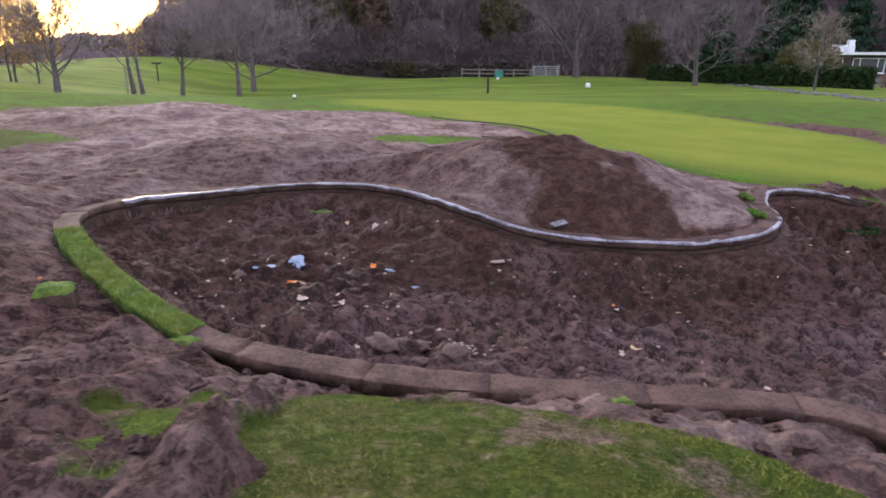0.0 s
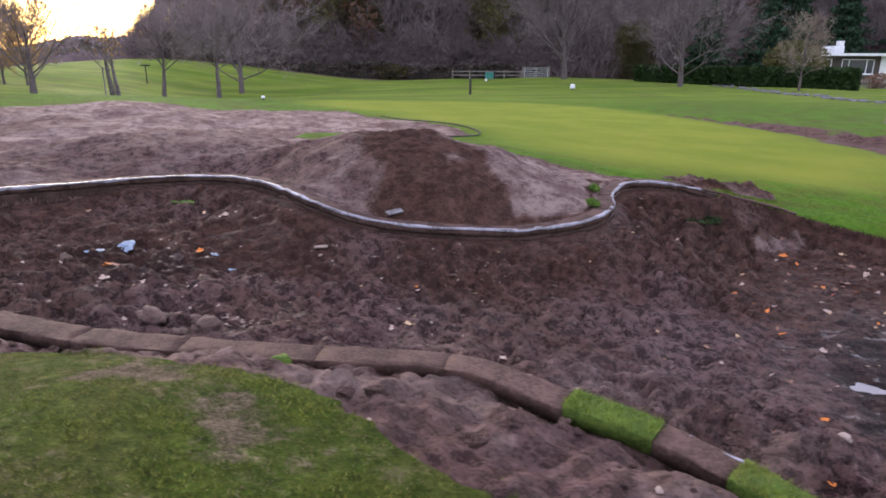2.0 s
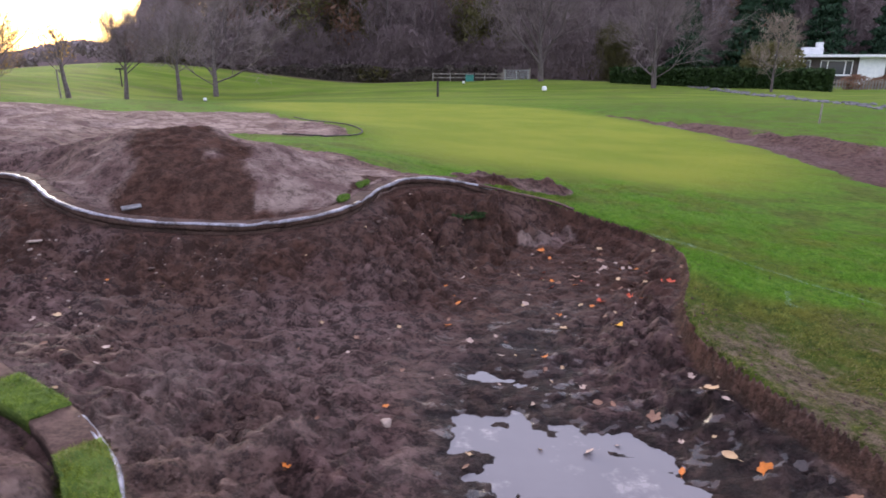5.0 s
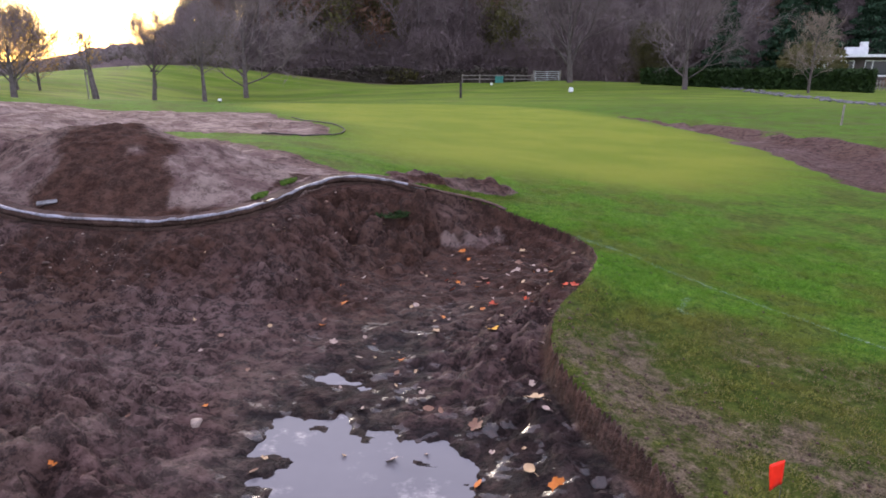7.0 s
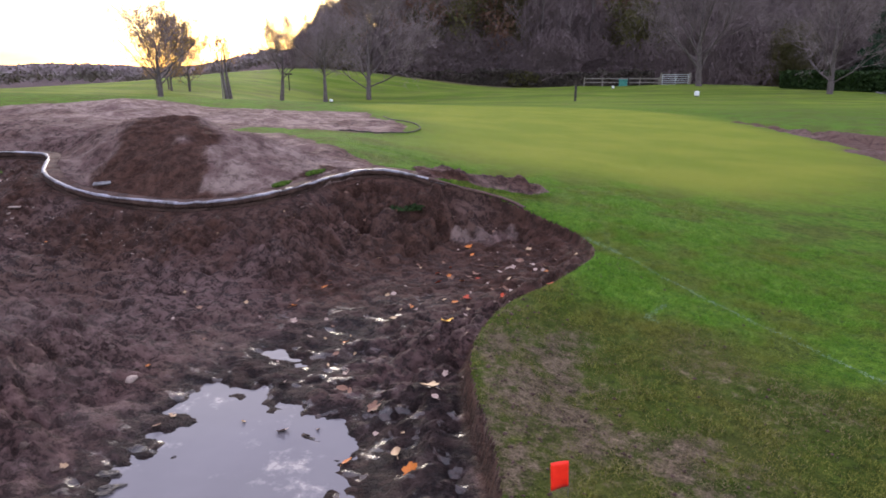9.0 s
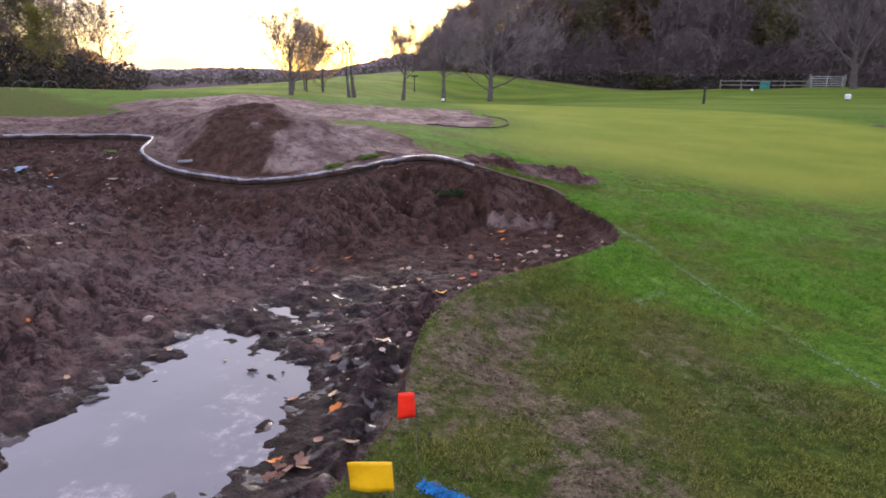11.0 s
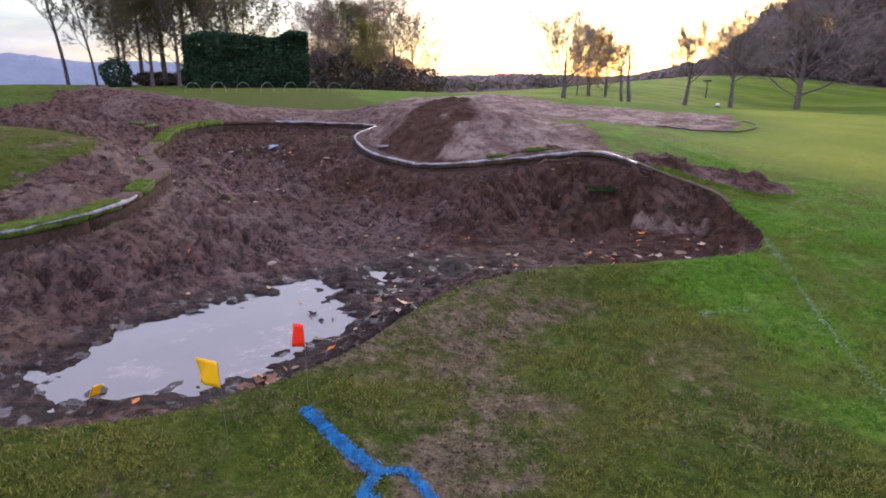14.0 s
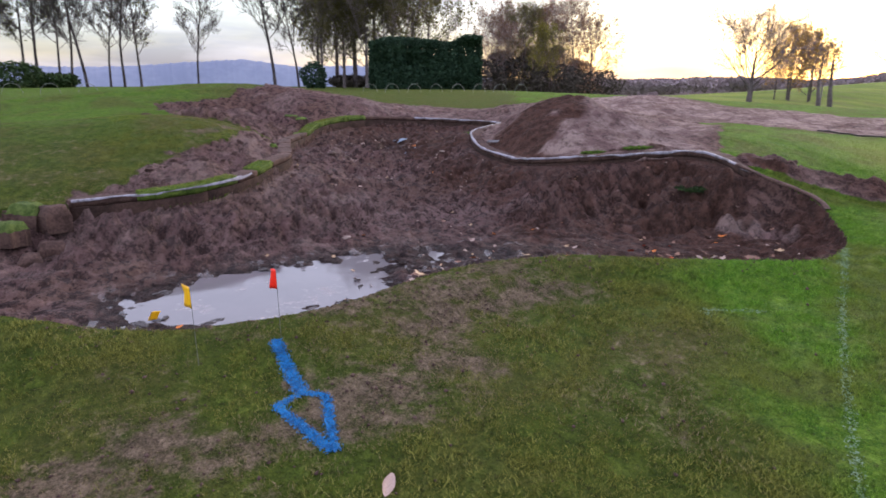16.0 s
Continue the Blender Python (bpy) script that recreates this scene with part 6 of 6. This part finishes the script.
# ---------------------------------------------------------------- the house
def house():
    ang = math.atan2(-1.5, 8.0)
    base = thing("house", (36.4, 66.9, gz(40, 66) + .05), "low white and dark flat-roofed bungalow with large windows", "house")
    base.rotation_euler = (0, 0, ang)

    def wall_with(name, x0, x1, openings, mat, y0=0.0, y1=.28, h=2.75):
        bm = bmesh.new()
        xs = sorted({x0, x1, *[o[0] for o in openings], *[o[1] for o in openings]})
        zs = sorted({0.0, h, *[o[2] for o in openings], *[o[3] for o in openings]})
        for a, b in zip(xs, xs[1:]):
            for c, d in zip(zs, zs[1:]):
                if any(o[0] <= a and b <= o[1] and o[2] <= c and d <= o[3] for o in openings):
                    continue
                bmesh.ops.create_cube(bm, size=1, matrix=Matrix.Translation(((a + b) / 2, (y0 + y1) / 2, (c + d) / 2)) @ Matrix.Diagonal((b - a, y1 - y0, d - c, 1)))
        bmesh.ops.remove_doubles(bm, verts=bm.verts[:], dist=.001)
        return part(name, bm, mat, base)

    def window(x0, x1, z0, z1, bars):
        w = new("window")
        w.parent = base
        for nm, b in (("sill", box_bm(x0 - .08, -.1, z0 - .07, x1 + .08, .1, z0)), ("frame", box_bm(x0, .04, z1 - .08, x1, .14, z1)), ("frame", box_bm(x0, .04, z0, x1, .14, z0 + .08))):
            part(nm, b, M_WHITE, w)
        for k in [0, *bars, 1]:
            c = x0 + .045 + (x1 - x0 - .09) * k
            part("frame", box_bm(c - .045, .042, z0 + .08, c + .045, .138, z1 - .08), M_WHITE, w)
        part("pane", box_bm(x0 + .05, .08, z0 + .05, x1 - .05, .09, z1 - .05), M_GLASS, w)

    wall_with("wall", 1.0, 3.4, [(1.2, 3.2, 1.3, 2.4)], M_DARKWALL)
    wall_with("wall", 3.4, 7.6, [(4.1, 7.1, .95, 2.4)], M_DARKWALL)
    wall_with("wall", 7.6, 10.0, [], M_WHITE, -.06, .28)
    wall_with("wall", 10.0, 17.0, [(11.0, 13.6, .9, 2.4)], M_DARKWALL)
    part("wall", box_bm(1.0, .3, 0, 1.28, 7, 2.75), M_WHITE, base)
    part("wall", box_bm(1.3, 6.7, 0, 17, 7, 2.75), M_WHITE, base)
    part("wall", box_bm(16.7, .3, 0, 17, 6.69, 2.75), M_WHITE, base)
    window(1.2, 3.2, 1.3, 2.4, (.33, .66))
    window(4.1, 7.1, .95, 2.4, (.22, .78))
    window(11.0, 13.6, .9, 2.4, (.3, .7))
    part("roof", box_bm(-.7, -.7, 2.76, 17.6, 7.4, 2.96, .02), M_ROOF, base)
    part("fascia", box_bm(-.74, -.75, 2.70, 17.64, -.705, 2.94), M_WHITE, base)
    ch = part("chimney", box_bm(3.0, 2.2, 2.97, 4.9, 3.1, 3.70, .02), M_WHITE, base)
    part("chimney_stack", box_bm(4.3, 2.3, 3.71, 4.85, 3.0, 4.2, .02), M_WHITE, ch)
    part("post", box_bm(.35, -.5, 0, .45, -.4, 2.75), M_WHITE, base)
    part("interior_floor", box_bm(1.3, .3, .0, 16.7, 6.69, .1), M_TIMBER, base)


house()


# ---------------------------------------------------------------- fences, gate, posts, rocks
def rail_fence(x0, y0, x1, y1, n, h, label):
    base = thing("rail_fence", (x0, y0, gz(x0, y0)), label, "fence")
    L = math.hypot(x1 - x0, y1 - y0)
    base.rotation_euler = (0, 0, math.atan2(y1 - y0, x1 - x0))
    for i in range(n):
        part("post", box_bm(L * i / (n - 1) - .06, -.06, -.3, L * i / (n - 1) + .06, .06, h + .1, .01), M_TIMBER, base)
    for z in (h * .45, h * .9):
        part("rail", box_bm(0, -.10, z, L, -.062, z + .10), M_TIMBER, base)
    return base


rail_fence(1.0, 69.3, 8.5, 70.2, 5, .85, "weathered grey timber post and rail fence")
pick = thing("picket_fence", (35.4, 55.6, gz(35.4, 55.6)), "low white painted picket fence before the house", "fence")
pick.rotation_euler = (0, 0, -.36)
for k in range(34):
    part("picket", box_bm(.22 * k, -.02, .05, .22 * k + .10, .02, .85, .008), M_TIMBER, pick)
for z in (.25, .62):
    part("rail", box_bm(0, .022, z, 7.4, .06, z + .07), M_TIMBER, pick)
gate = thing("field_gate", (8.7, 70.2, gz(9, 70)), "galvanised steel field gate between timber posts", "gate")
for x in (0, 2.8):
    part("post", box_bm(x - .09, -.09, -.3, x + .09, .09, 1.35, .01), M_TIMBER, gate)
for z in (.15, .33, .52, .72, .93, 1.12):
    part("bar", box_bm(.1, -.03, z, 2.7, .01, z + .05), M_GALV, gate)
for x in (.12, 1.38, 2.62):
    part("upright", box_bm(x, .012, .15, x + .06, .04, 1.17), M_GALV, gate)
box = thing("storage_box", (4.96, 69.0, gz(5, 69)), "teal painted wooden box beside the fence", "box")
part("body", box_bm(-.42, -.4, 0, .42, .4, .66, .02), M_TEAL, box)
part("lid", box_bm(-.46, -.44, .665, .46, .44, .74, .02), M_TEAL, box)
part("side_post", box_bm(.47, -.1, 0, .6, .1, .95, .01), M_DARK, box)


def tee_marker(x, y, s):
    base = thing("tee_marker", (x, y, gz(x, y)), "white tee marker box on the grass", "marker")
    bm = box_bm(-.16 * s, -.14 * s, .04, .16 * s, .14 * s, .36 * s, .05 * s)
    for v in bm.verts:
        v.co.x *= 1.1 - .5 * v.co.z / s
        v.co.y *= 1.1 - .5 * v.co.z / s
    part("body", bm, M_WHITE, base)
    part("foot", box_bm(-.1 * s, -.1 * s, -.1, .1 * s, .1 * s, .045), M_DARK, base)


tee_marker(10.2, 48.5, 1.05)
tee_marker(-5.66, 22.8, .38)
tee_marker(4.2, 60.0, .7)


def post(x, y, h, r, mat, label, top=None):
    base = thing("marker_post", (x, y, gz(x, y)), label, "post")
    v, f = tube_arrays([(0, 0, -.2), (0, 0, h)], [(0, 0, h), (0, 0, h + r * .6)], [r, r], [r, r * .4], 8)
    ob = new("shaft", mesh_of("shaft", v, f, [mat], True))
    ob.parent = base
    if top:
        part("plate", box_bm(-top[0] / 2, -.03, h, top[0] / 2, .03, h + top[1], .01), mat, base)


post(2.3, 41.5, .95, .08, M_DARK, "dark timber marker post on the fairway")
post(15.3, 20.5, .62, .03, M_TIMBER, "pale leaning timber stake beside bare soil")
post(-23.6, 51.3, 1.35, .05, M_DARK, "dark wooden signpost with a cross board", (.75, .12))
post(-14.6, 28.6, 1.3, .035, M_TIMBER, "dark timber tree stake")

# hoops along the path in the west
r_hp = random.Random(5)
hoops = [(-17.6 + .62 * i * .25, 7.4 + .9 * i) for i in range(8)] + [(-16.6 - .35 * i, -2.6 - 1.2 * i) for i in range(6)]
for x, y in hoops:
    base = thing("hoop", (x, y, gz(x, y)), "pale bent hoop edging standing in the grass", "hoop", "hoops in the grass")
    base.rotation_euler = (0, 0, radians(90 + r_hp.uniform(-12, 12)))
    a = np.linspace(0, math.pi, 15)
    p = np.stack([.30 * np.cos(a), 0 * a, .34 * np.sin(a)], 1)
    v, f = tube_arrays(p[:-1], p[1:], [.010] * 14, [.010] * 14, 6)
    ob = new("rod", mesh_of("rod", v, f, [M_HOOP], True))
    ob.parent = base

ROCKS = [lump_mesh("rock", i + 30, M_ROCK, .75, .45) for i in range(5)]
rb = thing("rock_edging", (0, 0, 0), "line of rough grey rocks along a ditch", "rocks", kind="stuff")
bank_line = spline([(22.0, 26.0), (23.6, 30), (24.0, 39), (24.3, 50), (24.0, 62)], .6)
r_rk = random.Random(6)
for a, b in bank_line:
    for _ in range(6):
        x, y, s = a + r_rk.uniform(-.9, .9), b + r_rk.uniform(-.35, .35), r_rk.uniform(.12, .36)
        ob = new("rock", ROCKS[r_rk.randrange(5)])
        ob.location, ob.scale = (x, y, gz(x, y) + .02), (s, s, s * .7)
        ob.rotation_euler = (0, 0, r_rk.uniform(0, 6.28))
        ob.parent = rb

# ---------------------------------------------------------------- the west: trees, bushes, firth and hills
def bearing(az, dist):
    """A place by its direction, in degrees left of +y, and distance from the east lawn."""
    return 8 - math.sin(radians(az)) * dist, 1.4 + math.cos(radians(az)) * dist


for i, (az, dist, s, k) in enumerate([(81.2, 51, .66, 0), (79.6, 55, .9, 0), (78.0, 50, 1.0, 0), (76.2, 54, 1.1, 0), (74.6, 50, 1.02, 0), (72.9, 54, 1.0, 0), (71.6, 57, .8, 0), (80.9, 47, .55, 0), (79.0, 48, .66, 0), (77.0, 47, .70, 0), (75.4, 48, .62, 0),
                                      (66.2, 58, .52, 1), (64.8, 60, .60, 1), (63.2, 56, .56, 0), (61.8, 60, .60, 2), (60.4, 57, .60, 1), (58.8, 58, .62, 1), (57.4, 60, .52, 1), (61.6, 52, .42, 2), (65.0, 52, .4, 1)]):
    x, y = bearing(az, dist)
    plant(K_LEAFY[k], x, y, s, 50 * i, ("tall tree with thin olive green leaves", "bushy tree with brown and grey twigs", "tree with yellow green autumn leaves")[k], "shelter trees")
for i, (az, dist, s, k) in enumerate([(84.9, 46, .95, 0), (82.9, 50, .75, 1), (91.1, 58, .8, 2), (96.6, 56, .9, 0), (97.6, 58, .85, 1), (99.2, 55, 1.0, 2), (100.2, 60, .95, 0), (101.0, 57, .9, 1), (102.4, 56, 1.0, 3), (103.2, 58, .95, 3),
                                      (105.5, 56, .9, 3), (106.6, 58, 1.0, 0), (108.2, 54, 1.05, 3), (109.8, 56, 1.0, 2), (95.4, 60, .9, 3)]):
    x, y = bearing(az, dist)
    plant(K_SLIM[k], x, y, s, 40 * i, "slender tree with a thin crown", "slender trees")
for i, (x, y, s) in enumerate([(-30.0, 43.8, 1.02), (-30.9, 44.6, .86), (-29.2, 45.0, .92), (-31.6, 44.0, .70), (-28.8, 44.4, .74)]):
    plant(K_GOLD[i % 2], x, y, s, 70 * i, "small tree with golden brown autumn leaves", "golden trees")
for az, dist, w, h, m in [(104, 50, 3.0, 1.6, M_HEDGE), (107, 48, 3.2, 1.9, M_FARWOOD), (110, 47, 3.5, 2.0, M_FARWOOD), (101.5, 52, 2.0, 1.0, M_HEDGE)]:
    x, y = bearing(az, dist)
    bush(x, y, w, 1.6, h, 1800, .16, m, "dark low thicket under slender trees", int(az))
for az, dist, w, h in [(57.5, 54, 4, 2.2), (60.5, 53, 4, 2.6), (63.5, 53, 4, 2.8), (66.5, 53, 4, 2.8), (69, 53, 4, 2.6), (75, 50, 3, 1.3), (78.5, 52, 3, 1.0)]:
    x, y = bearing(az, dist)
    bush(x, y, w, 1.6, h, 1900, .16, M_BRAMBLE, "brown undergrowth beneath the shelter trees", int(az * 3))
for az, dist, w, h, k in [(75.0, 57, 6, 2.5, 3), (72.6, 57, 6, 3.5, 3), (65.4, 61, 5, 4.0, 1), (63.0, 60, 5, 4.2, 3), (60.4, 60, 5, 4.4, 0), (58.4, 61, 5, 3.4, 4)]:
    x, y = bearing(az, dist)
    ob = new("thicket", THICKETS[k])
    ob.location, ob.scale, ob.rotation_euler = (x, y, gz(x, y) - .2), (w, w, h), (0, 0, az)
    tagged(ob, "dense twiggy undergrowth behind a conifer hedge", "thicket", "thickets behind the hedge")
bush(-34, 7.6, .85, .85, 1.75, 2200, .10, M_CONIFER, "rounded dark evergreen bush", 21)
bush(-30, 13.5, .7, .6, 2.6, 500, .16, M_RUST, "rust coloured shrub before the conifer hedge", 22)

sea = new("sea", mesh_of("sea", [(-4900, -4900, -38), (-250, -4900, -38), (-250, 3000, -38), (-4900, 3000, -38)], [(0, 1, 2, 3)], [M_SEA]))
tagged(sea, "distant grey blue water of a firth", "water", kind="structure")


def ridge(name, az0, az1, dist, heights, base, mat, label, seed, rough, depth=120):
    """A far ridge along an arc round the place; azimuth in degrees to the left of +y."""
    n = int(abs(az1 - az0) * 8)
    az = np.linspace(az0, az1, n)
    h = np.interp(az, np.linspace(az0, az1, len(heights)), heights)
    h = h + rough * (fbm(az * dist * .017, az * 0 + seed, 6.0, 4, seed))
    rows = []
    for k, (f, dd) in enumerate([(0, 0), (.55, depth * .3), (.9, depth * .7), (1.0, depth)]):
        d = dist + dd
        rows.append(np.stack([-np.sin(np.radians(az)) * d, np.cos(np.radians(az)) * d, base + (h - base) * f], 1))
    v = np.stack(rows, 1).reshape(-1, 3)
    faces = [(i * 4 + k, (i + 1) * 4 + k, (i + 1) * 4 + k + 1, i * 4 + k + 1) for i in range(n - 1) for k in range(3)]
    ob = new(name, mesh_of(name, v, faces, [mat], True))
    tagged(ob, label, "hill", kind="structure")


ridge("backdrop", 86.5, 93, 1500, (-36, -22, -12, -9, -14, -24, -37), -60, M_ISLE, "low green headland in the firth", 9, 1.5, 60)
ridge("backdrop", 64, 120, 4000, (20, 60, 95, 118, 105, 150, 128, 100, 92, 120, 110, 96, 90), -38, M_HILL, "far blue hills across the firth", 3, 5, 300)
ridge("backdrop", 22, 66, 260, (11, 11, 11, 10.3, 10.8, 8.6, 6.2, 4.0, 3.1, 3.4, 4.2, 4.5, 4.4, 4.0, 3.8, 3.6, 3.5, 3.5, 3.6, 3.4, 3.2, 2.6, 2.0), -55, M_RIDGE, "distant wooded ridge under the evening sky", 5, .45, 60)


def ridge_crowns(az0, az1, dist, n, tops, seed, mat, label):
    """Round wooded crowns along a far ridge, of many small clumps."""
    rng = np.random.default_rng(seed)
    az = rng.uniform(az0, az1, n)
    top = np.interp(az, np.linspace(az0, az1, len(tops)), tops)
    d = dist + rng.uniform(-6, 26, n)
    r = rng.uniform(1.3, 2.8, n)
    k = 42
    off = rng.normal(0, 1, (n, k, 3))
    off *= (rng.uniform(.5, 1, (n, k)) ** .4 / np.linalg.norm(off, axis=2))[:, :, None]
    c = np.stack([-np.sin(np.radians(az)) * d, np.cos(np.radians(az)) * d, top - 1.2 - r * rng.uniform(.6, 1.3, n)], 1)[:, None, :] + off * r[:, None, None]
    c = c.reshape(-1, 3)
    d1, d2 = rng.normal(0, .42, c.shape), rng.normal(0, .42, c.shape)
    v = np.stack([c + d1, c + d2, c - (d1 + d2) * .8], 1).reshape(-1, 3)
    tagged(new("far_wood", leaf_mesh_of("far_wood", v, mat)), label, "trees", kind="stuff")


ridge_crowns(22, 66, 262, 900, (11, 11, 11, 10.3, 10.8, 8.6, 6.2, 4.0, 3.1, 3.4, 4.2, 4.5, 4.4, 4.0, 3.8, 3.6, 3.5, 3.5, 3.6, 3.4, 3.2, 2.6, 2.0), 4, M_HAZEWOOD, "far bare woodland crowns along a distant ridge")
